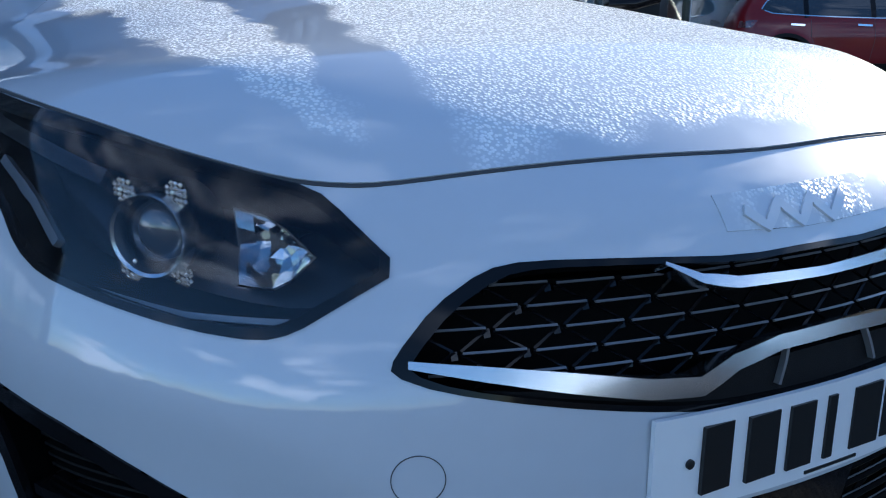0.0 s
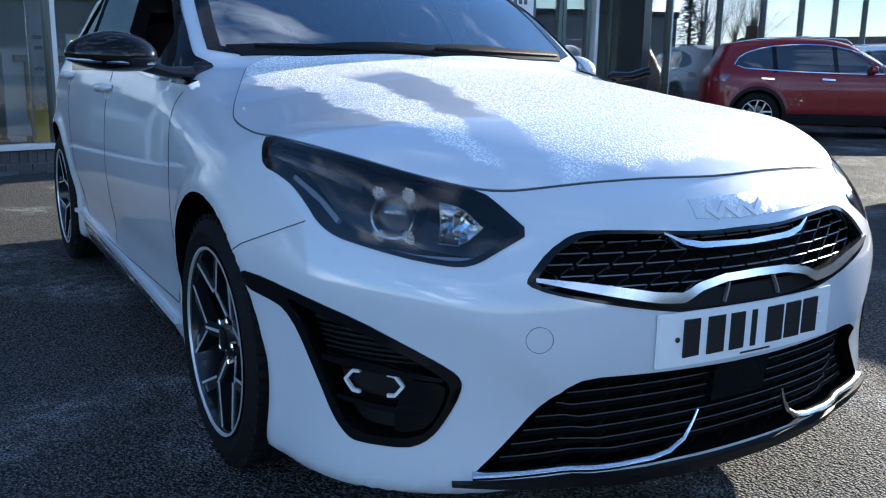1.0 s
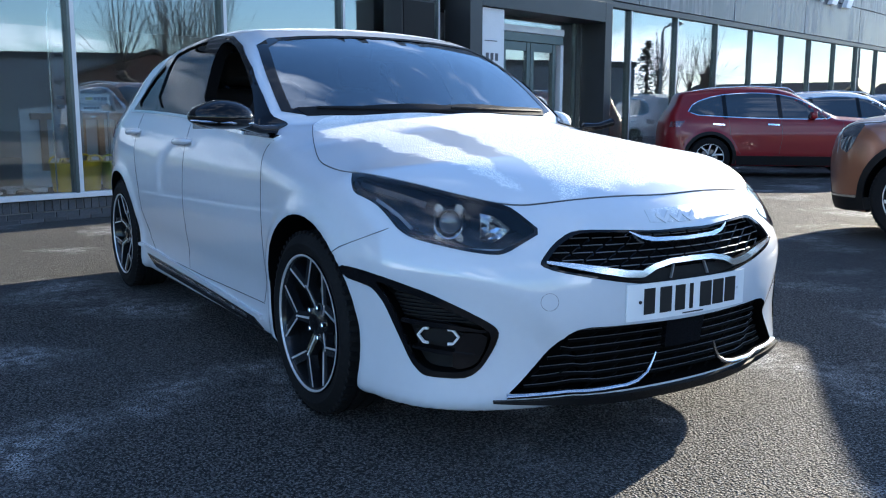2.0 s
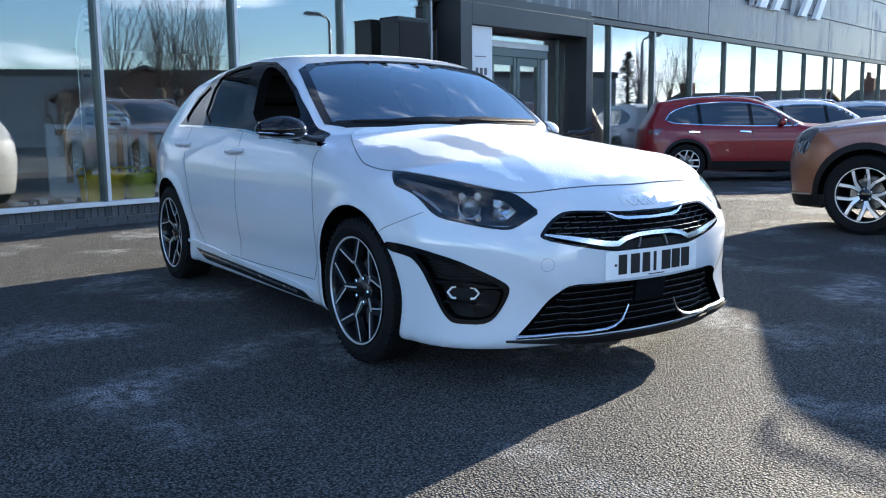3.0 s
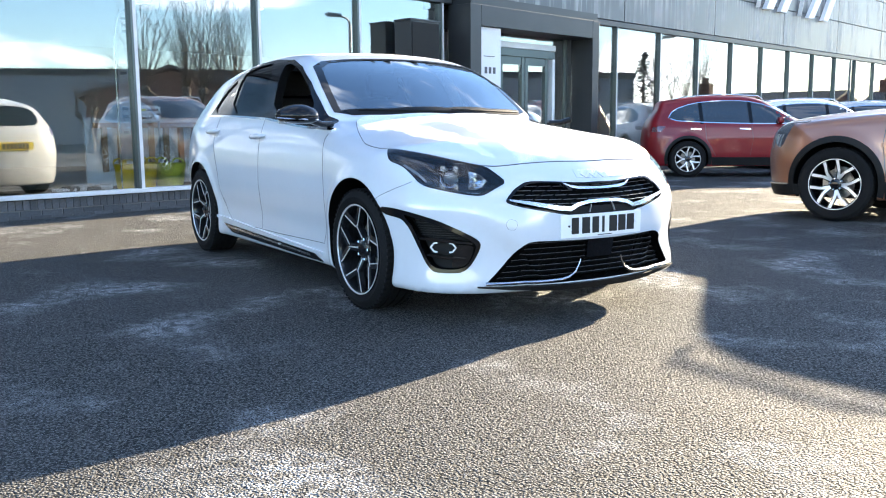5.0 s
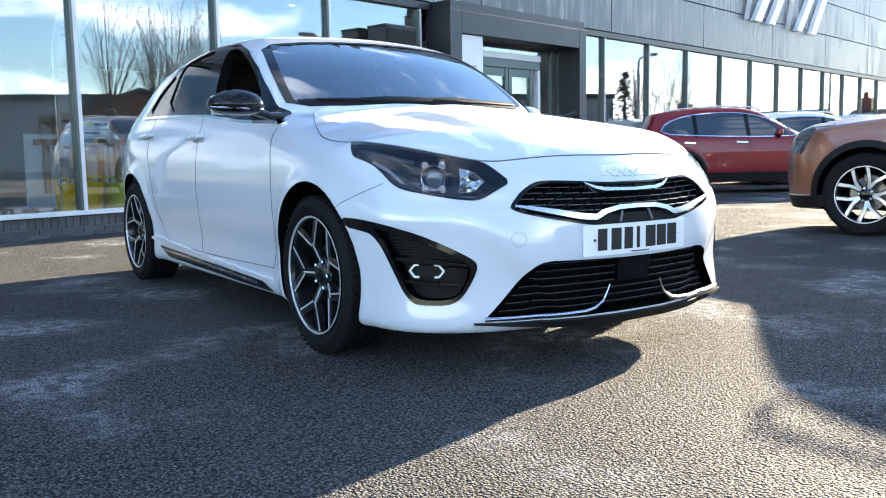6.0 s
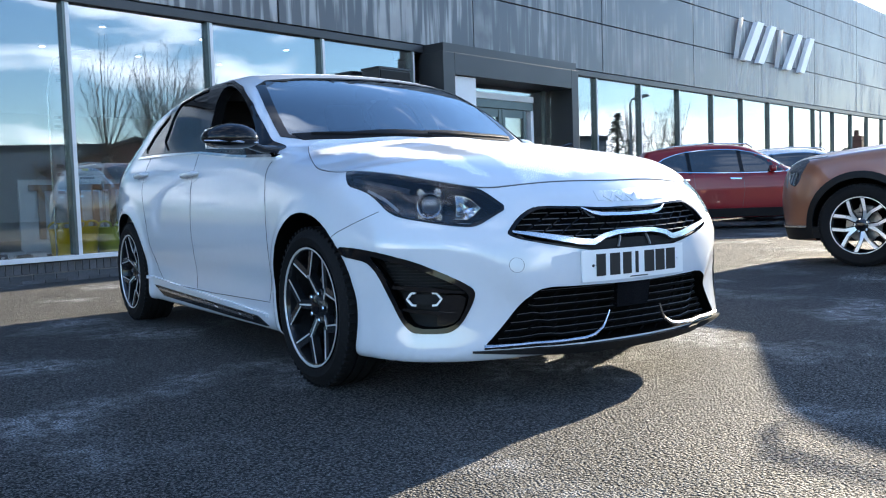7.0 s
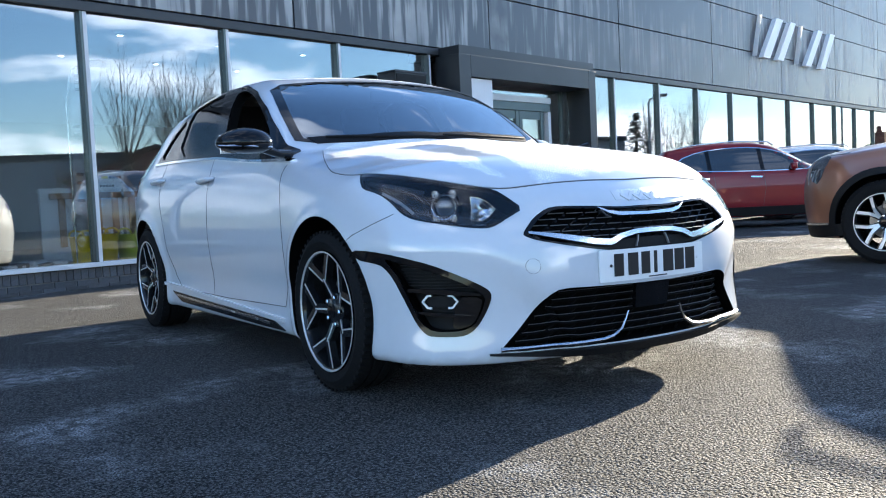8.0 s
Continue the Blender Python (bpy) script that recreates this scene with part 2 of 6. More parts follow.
def tarmac():
    """Coarse worn tarmac: pale chips in dark binder, dusty and frosted patches."""
    m = bpy.data.materials.new("tarmac")
    m.use_nodes = True
    nt = m.node_tree
    N, L = nt.nodes.new, nt.links.new
    b = nt.nodes["Principled BSDF"]
    b.inputs["Specular IOR Level"].default_value = 0.15
    coord = N("ShaderNodeTexCoord")

    def tex(kind, scale, detail=3):
        t = N(kind)
        t.inputs["Scale"].default_value = scale
        if kind == "ShaderNodeTexNoise":
            t.inputs["Detail"].default_value = detail
        L(coord.outputs["Object"], t.inputs["Vector"])
        return t

    def ramp(sock, a, c, lo, hi):
        r = N("ShaderNodeMapRange")
        r.inputs["From Min"].default_value, r.inputs["From Max"].default_value = a, c
        r.inputs["To Min"].default_value, r.inputs["To Max"].default_value = lo, hi
        L(sock, r.inputs["Value"])
        return r.outputs[0]

    def mix(fac, a, c):
        n = N("ShaderNodeMix")
        n.data_type = "RGBA"
        for i, q in ((6, a), (7, c)):
            if isinstance(q, tuple):
                n.inputs[i].default_value = (*q, 1)
            else:
                L(q, n.inputs[i])
        L(fac, n.inputs[0])
        return n.outputs[2]

    def times(a, c):
        n = N("ShaderNodeMath")
        n.operation = "MULTIPLY"
        for i, q in enumerate((a, c)):
            if isinstance(q, (int, float)):
                n.inputs[i].default_value = q
            else:
                L(q, n.inputs[i])
        return n.outputs[0]
    chips = tex("ShaderNodeTexVoronoi", 115)
    tone = tex("ShaderNodeTexNoise", 95, 4)
    wide = tex("ShaderNodeTexNoise", 0.7, 5)
    patch = tex("ShaderNodeTexNoise", 1.3, 9)
    fleck = tex("ShaderNodeTexNoise", 130, 2)
    stone = mix(ramp(tone.outputs["Fac"], 0.43, 0.59, 0, 1), (0.036, 0.036, 0.036), (0.200, 0.197, 0.190))
    base = mix(ramp(chips.outputs["Distance"], 0.46, 0.66, 0, 1), stone, (0.010, 0.010, 0.010))
    base = mix(ramp(wide.outputs["Fac"], 0.35, 0.7, 0.0, 0.25), base, (0.150, 0.147, 0.142))
    streak = tex("ShaderNodeTexNoise", 17, 5)
    rime = times(ramp(patch.outputs["Fac"], 0.525, 0.66, 0, 1), ramp(fleck.outputs["Fac"], 0.47, 0.57, 0.0, 0.95))
    rime = times(rime, ramp(streak.outputs["Fac"], 0.40, 0.58, 0.12, 1))
    base = mix(rime, base, (0.62, 0.63, 0.65))
    grit = tex("ShaderNodeTexNoise", 210, 1)
    base = mix(ramp(grit.outputs["Fac"], 0.66, 0.72, 0, 0.85), base, (0.50, 0.50, 0.50))
    L(base, b.inputs["Base Color"])
    L(ramp(wide.outputs["Fac"], 0.3, 0.7, 0.68, 0.85), b.inputs["Roughness"])
    bp = N("ShaderNodeBump")
    bp.inputs["Distance"].default_value = 0.019
    h = N("ShaderNodeMath")
    h.operation = "ADD"
    L(times(chips.outputs["Distance"], -1.0), h.inputs[0])
    L(times(tone.outputs["Fac"], 0.8), h.inputs[1])
    L(h.outputs[0], bp.inputs["Height"])
    L(bp.outputs[0], b.inputs["Normal"])
    return m


def streaked_panel():
    """Grey metal cladding with pale run-off streaks."""
    m = bpy.data.materials.new("streaked grey cladding")
    m.use_nodes = True
    nt = m.node_tree
    N, L = nt.nodes.new, nt.links.new
    b = nt.nodes["Principled BSDF"]
    b.inputs["Metallic"].default_value = 0.15
    coord, mp = N("ShaderNodeTexCoord"), N("ShaderNodeMapping")
    mp.inputs["Scale"].default_value = (9.0, 9.0, 0.55)
    L(coord.outputs["Object"], mp.inputs["Vector"])
    runs = N("ShaderNodeTexNoise")
    runs.inputs["Scale"].default_value, runs.inputs["Detail"].default_value = 1.0, 4
    L(mp.outputs[0], runs.inputs["Vector"])
    wide = N("ShaderNodeTexNoise")
    wide.inputs["Scale"].default_value, wide.inputs["Detail"].default_value = 0.8, 4
    L(coord.outputs["Object"], wide.inputs["Vector"])
    r = N("ShaderNodeMapRange")
    r.inputs["From Min"].default_value, r.inputs["From Max"].default_value = 0.48, 0.58
    L(runs.outputs["Fac"], r.inputs["Value"])
    r2 = N("ShaderNodeMapRange")
    r2.inputs["From Min"].default_value, r2.inputs["From Max"].default_value = 0.38, 0.62
    L(wide.outputs["Fac"], r2.inputs["Value"])
    mul = N("ShaderNodeMath")
    mul.operation = "MULTIPLY"
    L(r.outputs[0], mul.inputs[0])
    L(r2.outputs[0], mul.inputs[1])
    mix = N("ShaderNodeMix")
    mix.data_type = "RGBA"
    mix.inputs[6].default_value, mix.inputs[7].default_value = (0.060, 0.063, 0.070, 1), (0.36, 0.36, 0.355, 1)
    L(mul.outputs[0], mix.inputs[0])
    L(mix.outputs[2], b.inputs["Base Color"])
    ro = N("ShaderNodeMapRange")
    ro.inputs["To Min"].default_value, ro.inputs["To Max"].default_value = 0.34, 0.7
    L(mul.outputs[0], ro.inputs["Value"])
    L(ro.outputs[0], b.inputs["Roughness"])
    return m


TARMAC = tarmac()
CLAD = streaked_panel()
ANTHRACITE = material("anthracite metal", (0.022, 0.024, 0.027), rough=0.42, metal=0.1, stain=0.15, stain_scale=2)
MULLION = material("grey-green aluminium", (0.09, 0.11, 0.11), rough=0.35, metal=0.6, stain=0.1)
SILL = material("pale aluminium sill", (0.62, 0.63, 0.64), rough=0.4, stain=0.08, stain_scale=3)
BRICK = material("blue engineering brick", (0.060, 0.063, 0.070), rough=0.6, grain=0.2, grain_scale=60, stain=0.25, stain_scale=4, bump_h=0.002, bump_scale=90, vary=0.3)
MORTAR = material("grey mortar", (0.16, 0.155, 0.15), rough=0.9, grain=0.2, grain_scale=120, stain=0.2)
PLASTER = material("white plaster wall", (0.70, 0.71, 0.72), rough=0.8, grain=0.02, stain=0.05)
SHOP_FLOOR = material("grey showroom tiles", (0.22, 0.215, 0.21), rough=0.3, grain=0.1, stain=0.1)
CEILING = material("white ceiling board", (0.62, 0.62, 0.62), rough=0.85, grain=0.03, stain=0.04)
SPOT = material("ceiling spot", (0.9, 0.9, 0.9), rough=0.4, emit=(1, 0.95, 0.85), emit_strength=5.0)
YELLOW_TUB = material("yellow plastic", (0.85, 0.56, 0.02), rough=0.4, grain=0.05, stain=0.1)
LIME_TUB = material("lime green plastic", (0.60, 0.62, 0.08), rough=0.4, grain=0.05, stain=0.1)
WOOD = material("light oak", (0.36, 0.22, 0.12), rough=0.5, grain=0.2, grain_scale=30, stain=0.15)
CLOTH = material("white banner cloth", (0.74, 0.72, 0.74), rough=0.8, grain=0.05, stain=0.08, stain_scale=3)
GREY_PRINT = material("grey print", (0.10, 0.10, 0.11), rough=0.7, grain=0.1)
YELLOW_PRINT = material("yellow print", (0.70, 0.60, 0.05), rough=0.6, grain=0.05)
SIGN_WHITE = material("white sign board", (0.78, 0.78, 0.78), rough=0.5, grain=0.02, stain=0.03)
RED = material("dark red pearl paint", (0.17, 0.002, 0.007), rough=0.4, specular=0.3, coat=0.3, stain=0.05)
COPPER = material("copper brown pearl paint", (0.25, 0.098, 0.050), rough=0.32, metal=0.35, coat=0.7, stain=0.05)
SILVER = material("silver paint", (0.50, 0.51, 0.53), rough=0.3, metal=0.5, coat=1.0, stain=0.05)
TINT = material("dark tinted glass", (0.012, 0.014, 0.016), rough=0.04, coat=1.0, stain=0.1)
BARK = material("grey-brown bark", (0.085, 0.068, 0.055), rough=0.9, grain=0.3, grain_scale=25, stain=0.2, bump_h=0.01, bump_scale=30)
TWIG = material("brown twigs", (0.10, 0.070, 0.048), rough=0.85, grain=0.25, grain_scale=8)
NEEDLE = material("conifer needles", (0.030, 0.045, 0.024), rough=0.8, grain=0.35, grain_scale=12, stain=0.2)
SHED = material("grey warehouse sheeting", (0.20, 0.21, 0.22), rough=0.6, grain=0.05, stain=0.12, stain_scale=0.3)
HOUSE_BRICK = material("red-brown brickwork", (0.15, 0.062, 0.042), rough=0.85, grain=0.3, grain_scale=9, stain=0.2, stain_scale=0.8)
ROOF_TILE = material("dark roof tiles", (0.060, 0.048, 0.045), rough=0.8, grain=0.3, grain_scale=7, stain=0.2)
GALV = material("galvanised steel", (0.30, 0.31, 0.32), rough=0.45, metal=0.6, stain=0.15)
LIGHT_GLASS = material("lamp glass", (0.5, 0.5, 0.48), rough=0.2, stain=0.05)

# ---- building helpers ----
def obj(name, verts, faces, mat, parent=None, label="", smooth=False):
    me = bpy.data.meshes.new(name)
    me.from_pydata([tuple(v) for v in verts], [], [tuple(int(i) for i in f) for f in faces])
    me.update()
    ob = new(name, me)
    for m in (mat if isinstance(mat, (list, tuple)) else [mat]):
        me.materials.append(m)
    if smooth:
        me.shade_smooth()
    if parent:
        ob.parent = parent
    if label:
        ob["label"] = label
    return ob


def part(name, bm, mat, parent=None, label="", smooth=False, sharp=None):
    """Links a bmesh as one mesh object under a thing or a part."""
    bmesh.ops.recalc_face_normals(bm, faces=bm.faces)
    me = bpy.data.meshes.new(name)
    bm.to_mesh(me)
    bm.free()
    ob = new(name, me)
    for m in (mat if isinstance(mat, (list, tuple)) else [mat]):
        me.materials.append(m)
    if smooth or sharp:
        me.shade_smooth()
        if sharp:
            me.set_sharp_from_angle(angle=radians(sharp))
    if parent:
        ob.parent = parent
    if label:
        ob["label"] = label
    return ob


def thing(name, label, category, group="", m=None, kind=""):
    ob = new(name)
    ob.empty_display_size = 0.1
    if m is not None:
        ob.matrix_world = m
    return tagged(ob, label, category, group, kind)


def add_box(bm, x0, x1, y0, y1, z0, z1, bevel=0.0, m=None):
    vs = [bm.verts.new((x, y, z)) for x in (x0, x1) for y in (y0, y1) for z in (z0, z1)]
    fs = [bm.faces.new([vs[i] for i in q]) for q in ((0, 1, 3, 2), (4, 6, 7, 5), (0, 4, 5, 1), (2, 3, 7, 6), (0, 2, 6, 4), (1, 5, 7, 3))]
    if bevel:
        r = bmesh.ops.bevel(bm, geom=list({e for f in fs for e in f.edges}), offset=bevel, segments=2, affect="EDGES", profile=0.5)
        vs = list({v for f in r["faces"] for v in f.verts} | {v for v in vs if v.is_valid})
    if m is not None:
        bmesh.ops.transform(bm, matrix=m, verts=vs)
    return vs


def box(name, x0, x1, y0, y1, z0, z1, mat, parent=None, label="", bevel=0.0, m=None):
    bm = bmesh.new()
    add_box(bm, x0, x1, y0, y1, z0, z1, bevel, m)
    return part(name, bm, mat, parent, label)


def add_lathe(bm, profile, n=32, m=None, closed=False):
    """Turns (radius, height) points round the z axis."""
    rings = []
    for r, h in profile:
        rings.append([bm.verts.new((r * math.cos(2 * math.pi * i / n), r * math.sin(2 * math.pi * i / n), h)) for i in range(n)])
    pairs = list(zip(rings, rings[1:]))
    if closed:
        pairs.append((rings[-1], rings[0]))
    for a, b in pairs:
        for i in range(n):
            bm.faces.new((a[i], a[(i + 1) % n], b[(i + 1) % n], b[i]))
    if not closed:
        for ring, flip in ((rings[0], True), (rings[-1], False)):
            bm.faces.new(ring[::-1] if flip else ring)
    vs = [v for r in rings for v in r]
    if m is not None:
        bmesh.ops.transform(bm, matrix=m, verts=vs)
    return vs


def lathe(name, profile, mat, parent=None, label="", n=32, m=None, closed=False, sharp=35):
    bm = bmesh.new()
    add_lathe(bm, profile, n, m, closed)
    return part(name, bm, mat, parent, label, sharp=sharp)


def add_tube(bm, pts, radius, n=8, flat=1.0):
    """A round (or flattened) bar along a line of points."""
    pts = [Vector(p) for p in pts]
    radii = radius if isinstance(radius, (list, tuple)) else [radius] * len(pts)
    rings = []
    for i, p in enumerate(pts):
        d = (pts[min(i + 1, len(pts) - 1)] - pts[max(i - 1, 0)]).normalized()
        up = Vector((0, 0, 1)) if abs(d.z) < 0.95 else Vector((0, 1, 0))
        a = d.cross(up).normalized()
        b = a.cross(d)
        rings.append([bm.verts.new(p + radii[i] * (math.cos(t) * a + flat * math.sin(t) * b)) for t in (2 * math.pi * k / n for k in range(n))])
    for a, b in zip(rings, rings[1:]):
        for i in range(n):
            bm.faces.new((a[i], a[(i + 1) % n], b[(i + 1) % n], b[i]))
    bm.faces.new(rings[0][::-1])
    bm.faces.new(rings[-1])


def tube(name, pts, radius, mat, parent=None, label="", n=8, flat=1.0):
    bm = bmesh.new()
    add_tube(bm, pts, radius, n, flat)
    return part(name, bm, mat, parent, label, sharp=50)


def add_prism(bm, poly, y0, y1, m=None):
    """A flat outline of (x, z) places, pushed along y."""
    a = [bm.verts.new((x, y0, z)) for x, z in poly]
    b = [bm.verts.new((x, y1, z)) for x, z in poly]
    bm.faces.new(a)
    bm.faces.new(b[::-1])
    n = len(poly)
    for i in range(n):
        bm.faces.new((a[i], b[i], b[(i + 1) % n], a[(i + 1) % n]))
    if m is not None:
        bmesh.ops.transform(bm, matrix=m, verts=a + b)


def prism(name, poly, y0, y1, mat, parent=None, label="", m=None):
    bm = bmesh.new()
    add_prism(bm, poly, y0, y1, m)
    return part(name, bm, mat, parent, label)

# ---- smooth body shapes: a vehicle's skin as the blend of top, side, nose, tail and floor surfaces ----
def pchip(pts):
    """A smooth curve without overshoot through (t, value) pairs."""
    t, v = np.array(pts, float).T
    h, d = np.diff(t), np.diff(v) / np.diff(t)
    m = np.zeros(len(t))
    m[0], m[-1] = d[0], d[-1]
    for i in range(1, len(t) - 1):
        if d[i - 1] * d[i] > 0:
            w1, w2 = 2 * h[i] + h[i - 1], h[i] + 2 * h[i - 1]
            m[i] = (w1 + w2) / (w1 / d[i - 1] + w2 / d[i])

    def curve(q):
        q = np.clip(np.asarray(q, float), t[0], t[-1])
        i = np.clip(np.searchsorted(t, q) - 1, 0, len(t) - 2)
        s = (q - t[i]) / h[i]
        return (v[i] * (1 + 2 * s) * (1 - s) ** 2 + h[i] * m[i] * s * (1 - s) ** 2
                + v[i + 1] * s * s * (3 - 2 * s) + h[i] * m[i + 1] * s * s * (s - 1))
    return curve


def smax(a, b, k):
    """The larger of two fields, rounded over k."""
    h = np.clip(0.5 + 0.5 * (a - b) / k, 0, 1)
    return b + (a - b) * h + k * h * (1 - h)


def bump(q, centre, width):
    return np.exp(-((q - centre) / width) ** 2)


def gradient(f, x, y, z, e=2e-3):
    return (np.stack([f(x + e, y, z) - f(x - e, y, z), f(x, y + e, z) - f(x, y - e, z), f(x, y, z + e) - f(x, y, z - e)], -1) / (2 * e))


def skin(f, lo, hi, h):
    """Vertices and quads of the surface f = 0 inside a box, on a grid of step h."""
    axes = [np.arange(a, b + h, h) for a, b in zip(lo, hi)]
    X, Y, Z = np.meshgrid(*axes, indexing="ij")
    F = f(X, Y, Z)
    inside = F < 0
    n = np.array(F.shape)
    count = np.zeros(n - 1, int)
    total = np.zeros((*(n - 1), 3))
    quads_src = []
    grid = np.stack([X, Y, Z], -1)
    for ax in range(3):
        a = [slice(None)] * 3
        b = [slice(None)] * 3
        a[ax], b[ax] = slice(0, -1), slice(1, None)
        fa, fb = F[tuple(a)], F[tuple(b)]
        cut = (fa < 0) != (fb < 0)
        idx = np.argwhere(cut)
        va, vb = fa[cut], fb[cut]
        s = va / (va - vb)
        p = grid[tuple(a)][cut] * (1 - s[:, None]) + grid[tuple(b)][cut] * s[:, None]
        o1, o2 = [k for k in range(3) if k != ax]
        ring = []
        for d1, d2 in ((0, 0), (-1, 0), (-1, -1), (0, -1)):
            c = idx.copy()
            c[:, o1] += d1
            c[:, o2] += d2
            ok = ((c >= 0) & (c < n - 1)).all(1)
            np.add.at(count, tuple(c[ok].T), 1)
            np.add.at(total, tuple(c[ok].T), p[ok])
            ring.append((c, ok))
        ok = ring[0][1] & ring[1][1] & ring[2][1] & ring[3][1]
        q = np.stack([np.ravel_multi_index(tuple(np.clip(c, 0, n - 2).T), n - 1) for c, _ in ring], 1)[ok]
        flip = (va < 0)[ok] ^ (ax == 1)
        q[~flip] = q[~flip][:, ::-1]
        quads_src.append(q)
    used = count > 0
    pts = total[used] / count[used][:, None]
    remap = -np.ones(used.size, int)
    remap[np.flatnonzero(used.ravel())] = np.arange(len(pts))
    quads = remap[np.concatenate(quads_src)]
    for _ in range(4):
        g = gradient(f, *pts.T)
        step = (f(*pts.T) / np.maximum((g ** 2).sum(1), 0.05))[:, None] * g
        pts = pts - np.clip(step, -0.6 * h, 0.6 * h)
    return pts, quads


class View:
    """A way of looking at a shape: 2D places (u, w) are laid on its skin along the direction d (from outside inwards)."""

    def __init__(self, f, d, start):
        self.f, self.d = f, np.array(d, float) / np.linalg.norm(d)
        up = np.array((0, 0, 1.0)) if abs(self.d[2]) < 0.9 else np.array((0, 1.0, 0))
        self.u = np.cross(self.d, up)
        self.u /= np.linalg.norm(self.u)
        self.w = np.cross(self.u, self.d)
        self.start = start

    def flat(self, p):
        p = np.asarray(p, float)
        return np.stack([p @ self.u, p @ self.w], -1)

    def lay(self, uw, off=0.0, depth=1.3):
        """Places on the skin raised by off."""
        uw = np.asarray(uw, float)
        base = uw[:, :1] * self.u + uw[:, 1:] * self.w
        s = np.full(len(uw), -self.start)
        end = s + depth
        done = np.zeros(len(uw), bool)
        step = 0.01
        f = lambda q: self.f(*(base + q[:, None] * self.d).T)  # noqa: E731
        while True:
            v = f(s)
            done |= (v <= 0) | (s >= end)
            if done.all():
                break
            s = np.where(done, s, s + step)
        lo, hi = s - step, s.copy()
        for _ in range(18):
            mid = (lo + hi) / 2
            inside = f(mid) <= 0
            hi, lo = np.where(inside, mid, hi), np.where(inside, lo, mid)
        p = base + hi[:, None] * self.d
        g = gradient(self.f, *p.T)
        nrm = g / np.maximum(np.linalg.norm(g, axis=1), 1e-6)[:, None]
        return p + off * nrm, nrm

# ---- the white hatchback's skin (nose towards -Y, front axle at y = 0, wheelbase 2.65 m) ----
BASE = 2.65
TYRE_R = 0.317
hatch_top = pchip([(-1.1, 0.60), (-0.92, 0.705), (-0.80, 0.790), (-0.5, 0.888), (-0.2, 0.945), (0.1, 0.982), (0.36, 1.000), (0.44, 1.010),
                   (0.52, 1.062), (0.9, 1.292), (1.15, 1.395), (1.35, 1.440), (1.75, 1.460), (2.2, 1.442), (2.7, 1.385), (3.0, 1.33), (3.2, 1.28), (3.5, 1.18)])
hatch_crown = pchip([(-1.0, 0.02), (-0.5, 0.062), (-0.1, 0.098), (0.3, 0.088), (0.6, 0.04), (1.3, 0.06), (3.0, 0.10)])
hatch_bow = pchip([(-0.4, 0.0), (0.3, 0.30), (0.9, 0.18), (1.4, 0.0)])
hatch_plan = pchip([(-1.0, 0.862), (-0.35, 0.893), (0.0, 0.900), (0.55, 0.882), (1.3, 0.884), (2.0, 0.888), (2.65, 0.893), (3.1, 0.84), (3.5, 0.78)])
hatch_side = pchip([(0.1, -0.05), (0.22, -0.028), (0.36, -0.026), (0.47, -0.010), (0.60, 0.0), (0.78, -0.010), (0.88, -0.03), (0.945, -0.052), (1.1, -0.118), (1.3, -0.205), (1.5, -0.34)])
hatch_nose = pchip([(0.1, 0.06), (0.2, 0.024), (0.32, 0.016), (0.45, 0.0), (0.55, 0.006), (0.64, 0.035), (0.72, 0.08), (0.80, 0.17), (0.9, 0.34)])
hatch_crease = pchip([(0.0, 0.15), (0.36, 0.24), (0.46, 0.40), (0.50, 0.45), (0.57, 0.508), (0.64, 0.544), (0.72, 0.572), (0.80, 0.583), (1.0, 0.585)])
hatch_round = pchip([(0.15, 0.22), (0.30, 0.28), (0.45, 0.32), (0.6, 0.34), (0.75, 0.40)])
hatch_tail = pchip([(0.1, -0.12), (0.35, -0.03), (0.6, 0.0), (0.85, -0.03), (1.0, -0.11), (1.2, -0.23), (1.34, -0.31), (1.5, -0.34)])


def hatch_skin(x, y, z):
    ax = np.abs(x)
    yy = y - hatch_bow(y) * ax ** 2
    top = z - (hatch_top(yy) - hatch_crown(y) * (ax / 0.8) ** 2)
    slope = np.where((yy > 0.42) & (yy < 1.3), 0.88, 1.0)
    belt = 0.012 * np.clip(y - 0.8, 0, 2.4)
    side = ax - (hatch_plan(y) + hatch_side(z - belt))
    side = side + 0.075 * np.clip(y - 2.1, 0, 1.2) * np.clip((z - 0.95) / 0.3, 0, 1)
    for y0 in (0.0, BASE):
        r = np.hypot(y - y0, z - TYRE_R)
        side = side - 0.015 * bump(r, 0.380, 0.034)
    nose = (-0.895 + hatch_round(z) * ax ** 2 + 0.12 * (ax / 0.8) ** 7 + hatch_nose(z)) - y
    tail = y - (3.43 - 0.20 * ax ** 2 - 0.10 * (ax / 0.8) ** 7 + hatch_tail(z))
    nose = nose + 0.22 * np.clip(hatch_crease(ax) - z, 0, 0.09)          # the bumper's face folds back under its crease
    nose, tail = nose * 0.85, tail * 0.9
    floor = 0.165 - z
    v = smax(top * slope, side, 0.09)
    v = smax(v, nose, 0.07)
    v = smax(v, tail, 0.08)
    return smax(v, floor, 0.03)

# ---- forecourt and showroom front ----
TURN_FRONT = 13.74
FACADE = Matrix.Translation((-0.482, 6.338, 0)) @ pose(0, 0, 0, 0, 0, TURN_FRONT)     # x along the front, y into the building, z up
ground = obj("ground", [(-400, -400, 0), (400, -400, 0), (400, 400, 0), (-400, 400, 0)], [(0, 1, 2, 3)], TARMAC)
tagged(ground, "grey tarmac forecourt, coarse, with frosted patches", "ground", kind="structure")


